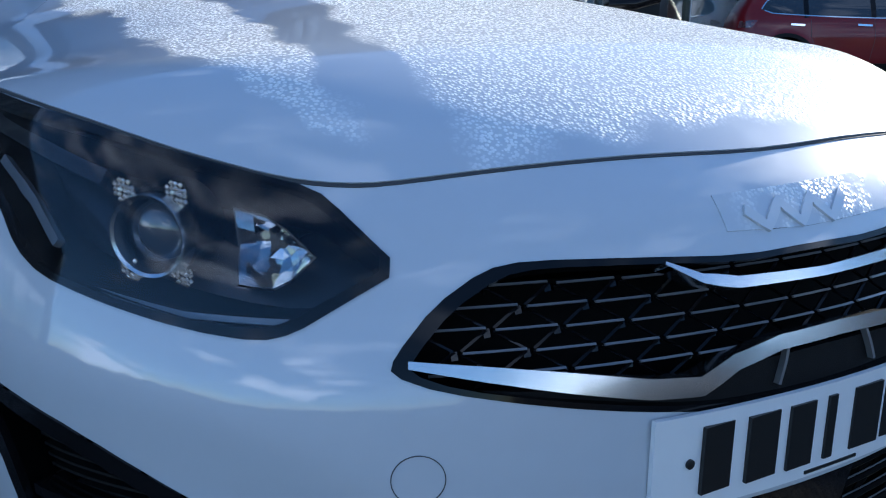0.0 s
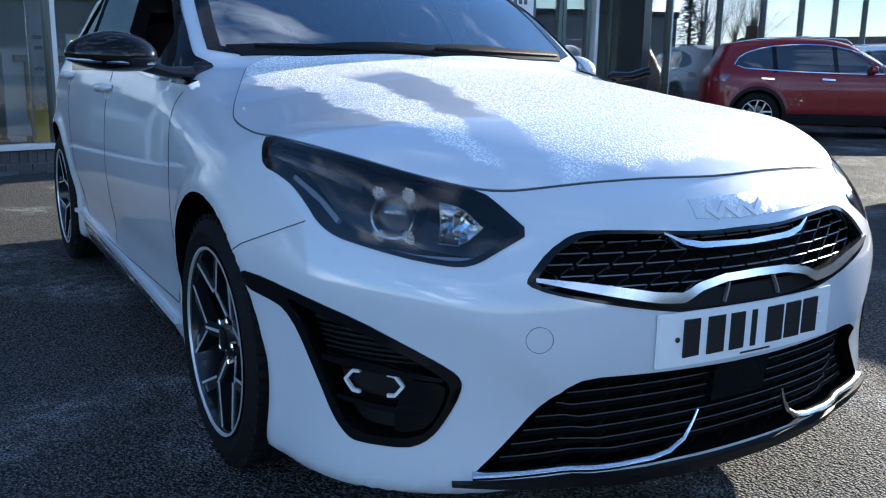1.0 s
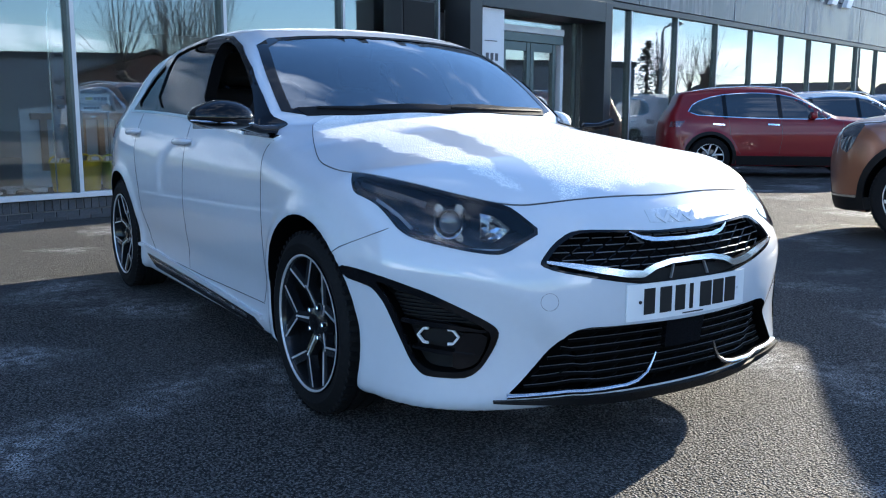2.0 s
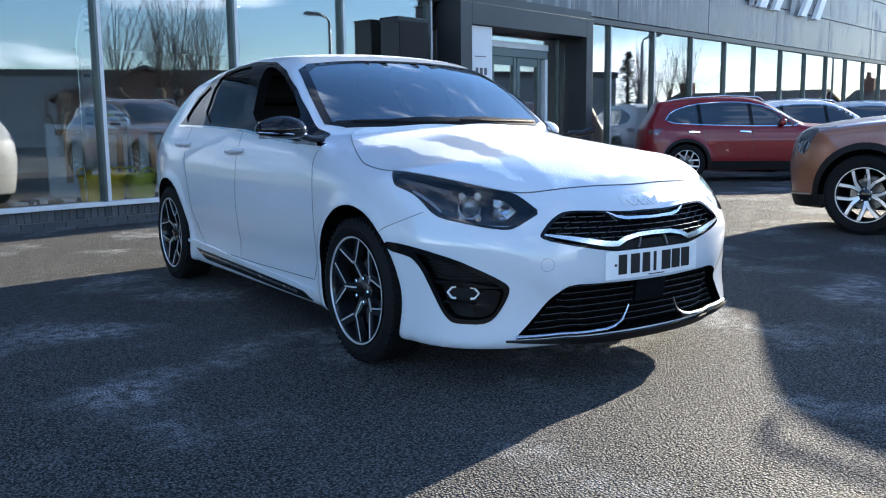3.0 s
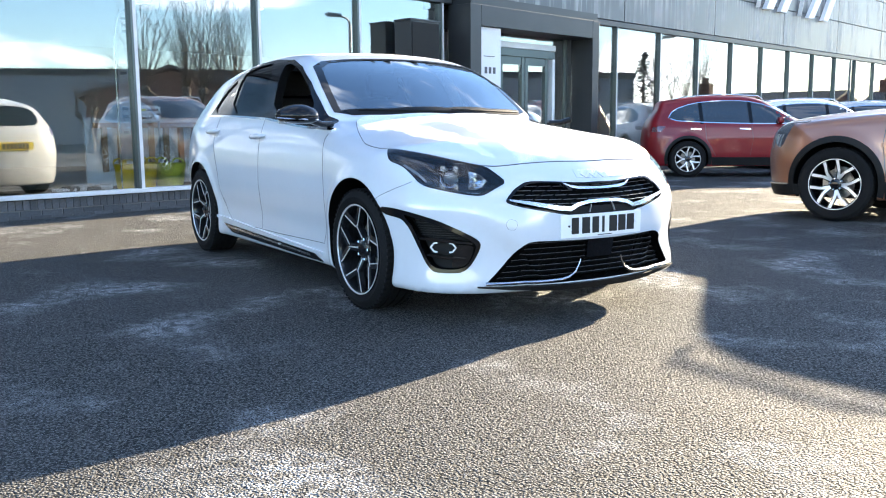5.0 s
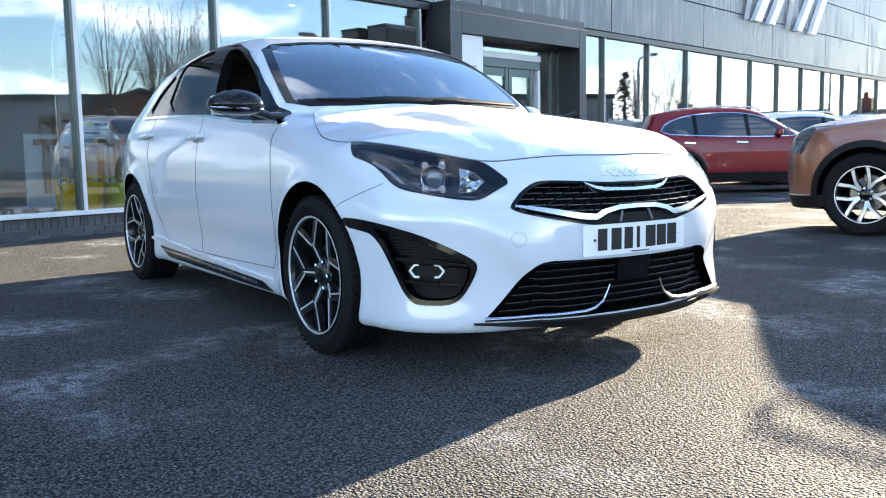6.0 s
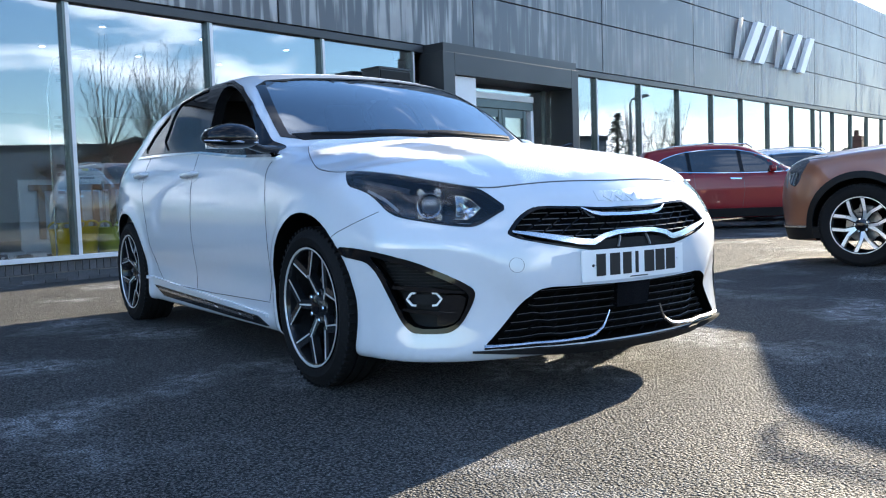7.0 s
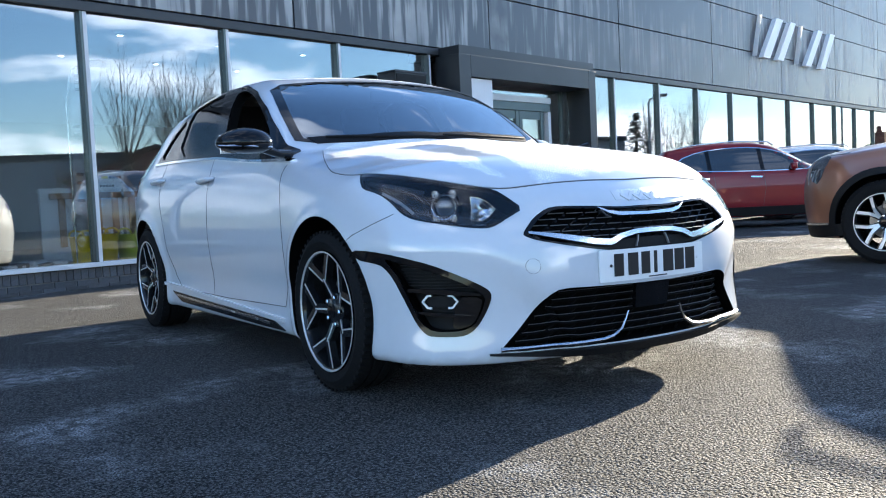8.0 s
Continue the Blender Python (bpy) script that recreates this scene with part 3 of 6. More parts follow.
def structure(name, label, category):
    ob = thing(name, label, category, kind="structure", m=FACADE)
    return ob


HEAD = 2.81          # top of the glass
LEFT, RIGHT = -14.0, 46.0


def build_front():
    wall = structure("wall_front", "grey metal-clad upper wall of the showroom with pale streaks", "wall")
    box("backing", LEFT, RIGHT, 0.03, 0.30, 2.87, 6.42, ANTHRACITE, wall)
    joints = [10.2 + 3.75 * k for k in range(-6, 10)]
    rows = [2.92, 3.82, 4.70, 5.56, 6.38]
    for a, b in zip(joints, joints[1:]):
        for lo, hi in zip(rows, rows[1:]):
            bm = bmesh.new()
            add_box(bm, a + 0.012, b - 0.012, -0.022, 0.03, lo + 0.010, hi - 0.010, 0.004)
            part("panel", bm, CLAD, wall)
    soffit = structure("trim", "dark metal trim along the head of the windows", "trim")
    box("head_trim", LEFT, 5.27, -0.035, 0.10, 2.81, 2.91, ANTHRACITE, soffit, bevel=0.006)
    box("head_trim", 8.74, RIGHT, -0.035, 0.10, 2.81, 2.91, ANTHRACITE, soffit, bevel=0.006)
    sill = structure("window_sill", "pale aluminium sill on the brick plinth", "sill")
    box("sill_board", LEFT, 5.27, -0.05, 0.12, 0.212, 0.258, SILL, sill, bevel=0.006)
    box("sill_board", 8.74, RIGHT, -0.05, 0.12, 0.212, 0.258, SILL, sill, bevel=0.006)
    # glazing
    n = 1
    for edges in ([0.025 + 1.678 * (k - 8) for k in range(12)], [8.76] + [9.96 + 1.64 * k for k in range(22)]):
        for a, b in zip(edges, edges[1:]):
            w = structure(f"window_{n}", "tall reflecting showroom window in slim grey frames", "window")
            n += 1
            pane = box("pane", a + 0.046, b - 0.03, 0.030, 0.042, 0.258, HEAD, SHOP_GLASS, w)
            pane.visible_shadow = False
            box("mullion", b - 0.030, b + 0.002, -0.028, 0.10, 0.258, HEAD, MULLION, w, bevel=0.004)
            box("bead", b + 0.004, b + 0.046, -0.016, 0.06, 0.258, HEAD, SILL, w)
    # entrance portal
    portal = structure("entrance_portal", "square anthracite entrance portal standing proud of the front", "portal")
    box("post", 5.27, 5.52, -0.42, 0.05, 0, 2.79, ANTHRACITE, portal, bevel=0.004)
    box("post", 8.54, 8.74, -0.42, 0.05, 0, 2.79, ANTHRACITE, portal, bevel=0.004)
    box("header", 5.524, 8.536, -0.42, 0.6, 2.479, 2.79, ANTHRACITE, portal, bevel=0.004)
    box("capping", 5.3, 8.711, -0.4, 0.62, 2.794, 2.917, ANTHRACITE, portal)
    lobby = structure("door_1", "grey framed sliding entrance doors with dark glass", "door")
    box("white_reveal", 5.524, 6.053, -0.36, 0.3, 0, 2.468, PLASTER, lobby, "white wall panel beside the doors")
    for z, w, h, x in ((2.02, 0.26, 0.012, 5.64), (1.76, 0.06, 0.10, 5.66), (1.76, 0.06, 0.10, 5.76), (1.76, 0.06, 0.10, 5.86)):
        box("print_bar", x, x + w, -0.366, -0.362, z, z + h, GREY_PRINT, lobby)
    box("transom_pane", 6.067, 7.936, 0.02, 0.032, 2.336, 2.468, SHOP_GLASS, lobby)
    box("door_head", 6.067, 7.936, -0.05, 0.08, 2.234, 2.331, SILL, lobby, bevel=0.004)
    box("track_cover", 6.067, 7.936, -0.03, 0.06, 2.101, 2.23, MULLION, lobby, bevel=0.004)
    for x in (6.067, 6.445, 7.03, 7.124, 7.69):
        box("door_stile", x, x + 0.08, -0.01, 0.07, 0, 2.097, MULLION, lobby, bevel=0.004)
    box("end_jamb", 7.861, 7.936, -0.04, 0.08, 0, 2.097, SILL, lobby, bevel=0.004)
    for x0, x1 in ((6.525, 7.03), (7.204, 7.69)):
        box("door_pane", x0, x1, 0.02, 0.032, 0.12, 1.969, SHOP_GLASS, lobby)
        box("door_rail", x0, x1, 0.0, 0.06, 0.0, 0.12, MULLION, lobby)
        box("door_rail", x0, x1, 0.0, 0.06, 1.969, 2.097, MULLION, lobby)
    box("side_pane", 7.941, 8.535, 0.02, 0.032, 0.102, 2.468, SHOP_GLASS, lobby)
    box("side_mullion", 8.295, 8.342, -0.01, 0.06, 0, 2.468, MULLION, lobby)
    # sign: three white strokes groups, drawn as plain shapes
    sign = thing("wall_sign", "large white plain-shaped sign on grey cladding", "sign", m=FACADE)
    for x0, x1, x2, x3 in ((16, 16.35, 16.35, 16), (16.35, 17.2, 17.6, 16.75), (17.2, 18.05, 18.4, 17.55), (18.5, 18.85, 18.85, 18.5), (19, 19.9, 20.25, 19.35), (20, 20.8, 21.15, 20.35)):
        prism("stroke", [(x0, 3.72), (x3, 3.72), (x2, 4.72), (x1, 4.72)], -0.14, -0.024, SIGN_WHITE, sign)
    # roof and the rest of the shell
    shell = structure("ceiling", "white board ceiling of the showroom", "ceiling")
    box("ceiling_board", LEFT, RIGHT, 0.31, 12.0, 2.95, 3.1, CEILING, shell)
    inner = structure("wall_back", "plain rear wall of the showroom", "wall")
    box("rear_wall", LEFT, RIGHT, 12.0, 12.3, 0, 6.42, PLASTER, inner)
    box("end_wall", RIGHT, RIGHT + 0.3, 0.0, 12.3, 0, 6.42, PLASTER, inner)
    box("end_wall", LEFT - 0.3, LEFT, 0.0, 12.3, 0, 6.42, PLASTER, inner)
    fl = structure("floor", "grey tiled showroom floor", "floor")
    box("slab", LEFT, RIGHT, 0.31, 12.0, 0.0, 0.03, SHOP_FLOOR, fl)
    box("roof", LEFT, RIGHT, 0.31, 12.0, 6.2, 6.4, ANTHRACITE, inner)


def build_inside():
    """Things behind the glass beside the hatchback."""
    for k, (x, y) in enumerate(((1.2, 1.5), (2.6, 1.5), (4.0, 1.5), (1.2, 3.2), (2.6, 3.2), (4.0, 3.2), (-0.4, 1.5), (-0.4, 3.2))):
        lamp = thing("ceiling_spot", "small round lit ceiling spot", "ceiling light", "showroom ceiling spots", m=FACADE @ Matrix.Translation((x, y, 2.925)))
        lathe("bezel", [(0.055, 0.024), (0.055, 0.006), (0.042, 0.0), (0.036, 0.024)], SILL, lamp, n=20, closed=True)
        lathe("diffuser", [(0.036, 0.012), (0.036, 0.004)], SPOT, lamp, n=20)
    for nm, mat, x, y, r0, r1, h, lab in (("tub", YELLOW_TUB, 0.38, 0.52, 0.09, 0.125, 0.30, "yellow flexible plastic tub on the window ledge"), ("tub", YELLOW_TUB, 0.10, 0.52, 0.09, 0.12, 0.29, "yellow flexible plastic tub on the window ledge"),
                                         ("tub", LIME_TUB, 0.72, 0.58, 0.15, 0.195, 0.28, "lime green flexible plastic tub on the window ledge")):
        t = thing(nm, lab, "tub", "tubs behind the window", m=FACADE @ Matrix.Translation((x, y, 0.23)))
        lathe("bucket", [(r0, 0.0), (r0 + 0.01, 0.015), (r1, h - 0.02), (r1 + 0.012, h), (r1 - 0.006, h), (r0 - 0.006, 0.02)], mat, t, n=28, closed=True)
        for s in (-1, 1):
            tube("handle", [(0.08 * math.cos(a), s * (r1 + 0.004), h + 0.005 + 0.06 * math.sin(a)) for a in np.linspace(0, math.pi, 9)], 0.012, mat, t)
    ledge = thing("display_ledge", "dark low display ledge inside the window", "ledge", m=FACADE)
    box("ledge_board", -4.0, 4.6, 0.34, 1.15, 0.17, 0.23, BLACK_MATT, ledge, bevel=0.008)
    for x in (-3.8, -1.5, 1.0, 4.4):
        box("ledge_leg", x - 0.03, x + 0.03, 0.40, 1.08, 0.03, 0.17, BLACK_MATT, ledge)
    flag = thing("feather_flag", "tall white feather flag with grey lettering bars", "flag", m=FACADE @ Matrix.Translation((-0.10, 0.20, 0.03)) @ Matrix.Scale(0.90, 4))
    tube("pole", [(0, 0, 0), (0, 0, 1.4), (0.0, 0, 2.1), (0.08, 0, 2.46), (0.30, 0, 2.60), (0.52, 0, 2.62)], 0.010, SATIN, flag)
    bm = bmesh.new()
    rows = []
    for k in range(19):
        z = 0.62 + k * 0.105
        x0 = 0.012 + (0.10 * max(0, (z - 2.15) / 0.4) ** 2)
        x1 = 0.17 + 0.34 * max(0.0, (z - 1.5) / 1.0) ** 2.2
        rows.append([bm.verts.new((x0 + (x1 - x0) * i / 4, 0.015 * math.sin(2.6 * z + 1.5 * i), z)) for i in range(5)])
    for a, b in zip(rows, rows[1:]):
        for i in range(4):
            bm.faces.new((a[i], a[i + 1], b[i + 1], b[i]))
    bmesh.ops.solidify(bm, geom=bm.faces[:], thickness=0.003)
    part("banner", bm, CLOTH, flag, smooth=True)
    for k, z in enumerate((2.38, 2.30, 2.22, 1.80, 1.70, 1.25, 1.15, 0.95)):
        box("lettering_bar", 0.05, 0.13, -0.024, -0.016, z, z + 0.035, GREY_PRINT, flag, m=Matrix.Translation((0.05 if z > 2 else 0, 0, 0)))
    lathe("foot", [(0.16, 0), (0.16, 0.02), (0.03, 0.05), (0.02, 0.08)], BLACK_MATT, flag, n=20)
    board = thing("notice_board", "white notice board with a yellow mark", "sign", m=FACADE @ Matrix.Translation((0.80, 1.2, 1.13)) @ Matrix.Scale(0.74, 4))
    box("panel", -0.23, 0.23, 0, 0.03, 0, 0.14, SIGN_WHITE, board)
    box("panel", -0.23, 0.23, 0, 0.03, -0.12, -0.02, SIGN_WHITE, board)
    box("yellow_mark", -0.15, -0.04, -0.004, 0, 0.05, 0.09, YELLOW_PRINT, board)
    for k in range(4):
        box("letter_bar", -0.02 + k * 0.055, 0.02 + k * 0.055, -0.004, 0, 0.045, 0.095, GREY_PRINT, board)
    for k in range(5):
        box("symbol_bar", -0.18 + k * 0.05, -0.145 + k * 0.05, -0.004, 0, -0.085, -0.05, GREY_PRINT, board)
    for x in (-0.21, 0.21):
        box("board_post", x - 0.015, x + 0.015, 0.03, 0.06, -1.48, 0.14, GALV, board)
    rack = thing("slatted_rack", "light wooden slatted rack against a pale panel", "rack", m=FACADE @ Matrix.Translation((0.45, 1.6, 0.03)))
    box("back_panel", -0.3, 1.9, 0.06, 0.10, 0.0, 1.05, PLASTER, rack)
    for k in range(8):
        box("slat", -0.1 + k * 0.22, -0.03 + k * 0.22, 0.0, 0.05, 0.35, 0.92, WOOD, rack, bevel=0.005)
    box("rail", -0.2, 1.65, 0.0, 0.05, 0.92, 0.99, WOOD, rack, bevel=0.005)
    unit = thing("counter_unit", "white counter unit with dark top inside the showroom", "counter", m=FACADE @ Matrix.Translation((-1.35, 2.4, 0.03)))
    box("carcass", -0.35, 0.35, 0, 0.6, 0, 0.86, PLASTER, unit, bevel=0.005)
    box("top", -0.37, 0.37, -0.02, 0.62, 0.862, 0.90, BLACK_MATT, unit, bevel=0.005)
    totem = thing("totem", "tall dark metal totem box standing against the showroom glass", "totem", m=FACADE)
    box("casing", 4.02, 4.60, -0.40, -0.06, 0.0, 2.44, ANTHRACITE, totem, bevel=0.006)
    box("front_panel", 4.035, 4.585, -0.415, -0.402, 0.06, 2.42, BLACK_MATT, totem, bevel=0.003)
    box("top_cap", 4.01, 4.61, -0.41, -0.055, 2.442, 2.47, ANTHRACITE, totem, bevel=0.004)
    cloths = thing("folded_cloths", "heap of folded grey cloths on the ledge", "cloth", m=FACADE @ Matrix.Translation((-0.35, 0.62, 0.23)))
    for k in range(5):
        m = Matrix.Translation((-0.25 + 0.12 * k, 0.02 * (k % 3), 0)) @ pose(0, 0, 0, 0, 0, 20 * k)
        box("cloth", -0.12, 0.12, -0.08, 0.08, 0.001 * k, 0.035 + 0.018 * (k % 3), GREY_PRINT if k % 2 else CLOTH, cloths, bevel=0.015, m=m)


def build_bricks():
    plinth = structure("plinth", "low plinth of blue engineering brick", "plinth")
    for x0, x1 in ((LEFT, 5.27), (8.74, RIGHT)):
        box("mortar_core", x0, x1, 0.006, 0.26, 0.0, 0.208, MORTAR, plinth)
    def mesh_of(w, h):
        bm = bmesh.new()
        add_box(bm, -w / 2, w / 2, -0.008, 0.10, -h / 2, h / 2, 0.004)
        me = bpy.data.meshes.new("brick")
        bm.to_mesh(me)
        bm.free()
        me.materials.append(BRICK)
        return me
    tall, flat = mesh_of(0.066, 0.104), mesh_of(0.215, 0.064)
    rnd = random.Random(4)
    far = bmesh.new()
    for x0, x1 in ((LEFT, 5.27), (8.74, 24.0)):
        for pitch, me, w, h, z, shift in ((0.076, tall, 0.066, 0.104, 0.152, 0.0), (0.225, flat, 0.215, 0.064, 0.058, 0.06), (0.225, flat, 0.215, 0.040, 0.003, 0.17)):
            for k in range(int((x1 - x0) / pitch)):
                x = x0 + (k + 0.5) * pitch + (shift if (k + 1) * pitch + shift < x1 - x0 else 0)
                dz = rnd.uniform(-0.002, 0.002)
                if -3.6 < x < 2.2:
                    ob = new("brick", me)
                    ob.parent = plinth
                    ob.matrix_basis = Matrix.Translation((x, rnd.uniform(-0.003, 0.003), z + dz)) @ pose(0, 0, 0, 0, rnd.uniform(-0.8, 0.8), 0)
                else:
                    add_box(far, x - w / 2, x + w / 2, -0.006, 0.02, z - h / 2, z + h / 2)
    ob = part("far_bricks", far, BRICK, plinth)
    tagged(ob, kind="stuff")


build_front()
build_inside()

# ---- parts laid on a vehicle's skin ----
def inside(poly, q):
    """Which of the places q lie inside the outline."""
    x, y = q[:, 0], q[:, 1]
    res = np.zeros(len(q), bool)
    n = len(poly)
    for i in range(n):
        (x0, y0), (x1, y1) = poly[i], poly[(i + 1) % n]
        if y0 == y1:
            continue
        res ^= ((y0 > y) != (y1 > y)) & (x < (x1 - x0) * (y - y0) / (y1 - y0) + x0)
    return res


def rounded(poly, passes=2):
    """Softens an outline's corners."""
    p = np.array(poly, float)
    for _ in range(passes):
        nxt = np.roll(p, -1, 0)
        p = np.stack([0.78 * p + 0.22 * nxt, 0.22 * p + 0.78 * nxt], 1).reshape(-1, 2)
    return p


def dense(poly, step, closed=True):
    out = []
    n = len(poly)
    for i in range(n if closed else n - 1):
        a, b = np.array(poly[i], float), np.array(poly[(i + 1) % n], float)
        k = max(1, int(np.ceil(np.linalg.norm(b - a) / step)))
        out += [a + (b - a) * j / k for j in range(k)]
    if not closed:
        out.append(np.array(poly[-1], float))
    return np.array(out)


def sheet2d(poly, holes=(), step=0.02):
    """Triangles that fill an outline with holes."""
    from mathutils.geometry import delaunay_2d_cdt
    loops = [dense(p, step) for p in (poly, *holes)]
    verts, edges = [], []
    for lp in loops:
        k = len(verts)
        verts += [Vector(p) for p in lp]
        edges += [(k + i, k + (i + 1) % len(lp)) for i in range(len(lp))]
    lo, hi = loops[0].min(0), loops[0].max(0)
    gx, gy = np.meshgrid(np.arange(lo[0], hi[0], step), np.arange(lo[1], hi[1], step))
    gx[1::2] += step / 2
    q = np.stack([gx.ravel(), gy.ravel()], 1)
    keep = inside(loops[0], q)
    for lp in loops[1:]:
        keep &= ~inside(lp, q)
    rim = np.concatenate(loops)
    q = q[keep]
    if len(q):
        q = q[(np.linalg.norm(q[:, None] - rim[None], axis=2).min(1) > step * 0.45)]
    verts += [Vector(p) for p in q]
    v, _, f, _, _, _ = delaunay_2d_cdt(verts, edges, [], 0, 1e-7)
    v = np.array([tuple(p) for p in v])
    f = np.array([tuple(t) for t in f if len(t) == 3])
    c = v[f].mean(1)
    ok = inside(loops[0], c)
    for lp in loops[1:]:
        ok &= ~inside(lp, c)
    return v, f[ok]


def pad(name, view, poly, mat, parent, out=0.003, deep=0.004, holes=(), step=0.02, label="", mirror=False):
    """A piece of a set thickness that follows the skin inside an outline (deep: how far it reaches below it)."""
    v, f = sheet2d(poly, holes, step)
    top, nrm = view.lay(v, out)
    low = top - (out + deep if out > 0 else deep) * nrm
    n = len(top)
    g = np.cross(top[f[:, 1]] - top[f[:, 0]], top[f[:, 2]] - top[f[:, 0]])
    flip = (g * nrm[f[:, 0]]).sum(1) < 0
    f = np.where(flip[:, None], f[:, ::-1], f)
    edge = {}
    for t in f:
        for a, b in ((t[0], t[1]), (t[1], t[2]), (t[2], t[0])):
            if (b, a) in edge:
                del edge[(b, a)]
            else:
                edge[(a, b)] = 1
    faces = [tuple(t) for t in f] + [tuple(n + t[::-1]) for t in f] + [(b, a, n + a, n + b) for a, b in edge]
    pts = np.concatenate([top, low])
    if mirror:
        pts = pts * np.array((-1, 1, 1))
        faces = [t[::-1] for t in faces]
    ob = obj(name, pts, faces, mat, parent, label, smooth=True)
    ob.data.set_sharp_from_angle(angle=radians(40))
    return ob


def band(line, width, step=0.03):
    """The outline of a strip along a line of places."""
    p = dense(line, step, closed=False)
    d = np.gradient(p, axis=0)
    d /= np.linalg.norm(d, axis=1)[:, None]
    nrm = np.stack([-d[:, 1], d[:, 0]], 1)
    w = np.asarray(width, float)
    if w.ndim:
        w = np.interp(np.linspace(0, 1, len(p)), np.linspace(0, 1, len(w)), w)
        w = w[:, None]
    return np.concatenate([p + nrm * w / 2, (p - nrm * w / 2)[::-1]])


def seam(name, view, line, parent, width=0.0032, mat=None, out=0.0012, mirror=False):
    return pad(name, view, band(line, width), mat or SEAM, parent, out, 0.003, step=0.03, mirror=mirror)


def carve(ob, cutters):
    """Cuts the closed cutters out of ob and keeps the result as its mesh."""
    for cut in cutters:
        mod = ob.modifiers.new("cut", "BOOLEAN")
        mod.operation, mod.solver, mod.object = "DIFFERENCE", "EXACT", cut
        mod.material_mode = "INDEX"
    dg = bpy.context.evaluated_depsgraph_get()
    dg.update()
    me = bpy.data.meshes.new_from_object(ob.evaluated_get(dg))
    ob.modifiers.clear()
    ob.data = me
    me.set_sharp_from_angle(angle=radians(38))
    for cut in cutters:
        bpy.data.objects.remove(cut)


def cutter(pieces):
    """One mesh of closed pieces; its faces take the second material."""
    bm = bmesh.new()
    for make in pieces:
        make(bm)
    bmesh.ops.recalc_face_normals(bm, faces=bm.faces)
    bmesh.ops.triangulate(bm, faces=[f for f in bm.faces if len(f.verts) > 4])
    for f in bm.faces:
        f.material_index = 1
    me = bpy.data.meshes.new("cut")
    bm.to_mesh(me)
    bm.free()
    me.materials.append(WHITE)
    me.materials.append(DARK)
    return new("cut", me)


def cut_well(x0, x1, y0, z0, r):
    return lambda bm: add_lathe(bm, [(r, 0), (r, 1)], 48, Matrix.Translation((x0, y0, z0)) @ pose(0, 0, 0, 0, 90, 0) @ Matrix.Diagonal((1, 1, x1 - x0, 1)))


def cut_outline(view, poly, s0, s1):
    """A cutter along a view, between two depths measured along its direction."""
    def make(bm):
        p = np.asarray(poly)
        base = p[:, :1] * view.u + p[:, 1:] * view.w
        a = [bm.verts.new(tuple(q)) for q in base + s0 * view.d]
        b = [bm.verts.new(tuple(q)) for q in base + s1 * view.d]
        n = len(a)
        bm.faces.new(a)
        bm.faces.new(b[::-1])
        for i in range(n):
            bm.faces.new((a[i], b[i], b[(i + 1) % n], a[(i + 1) % n]))
    return make


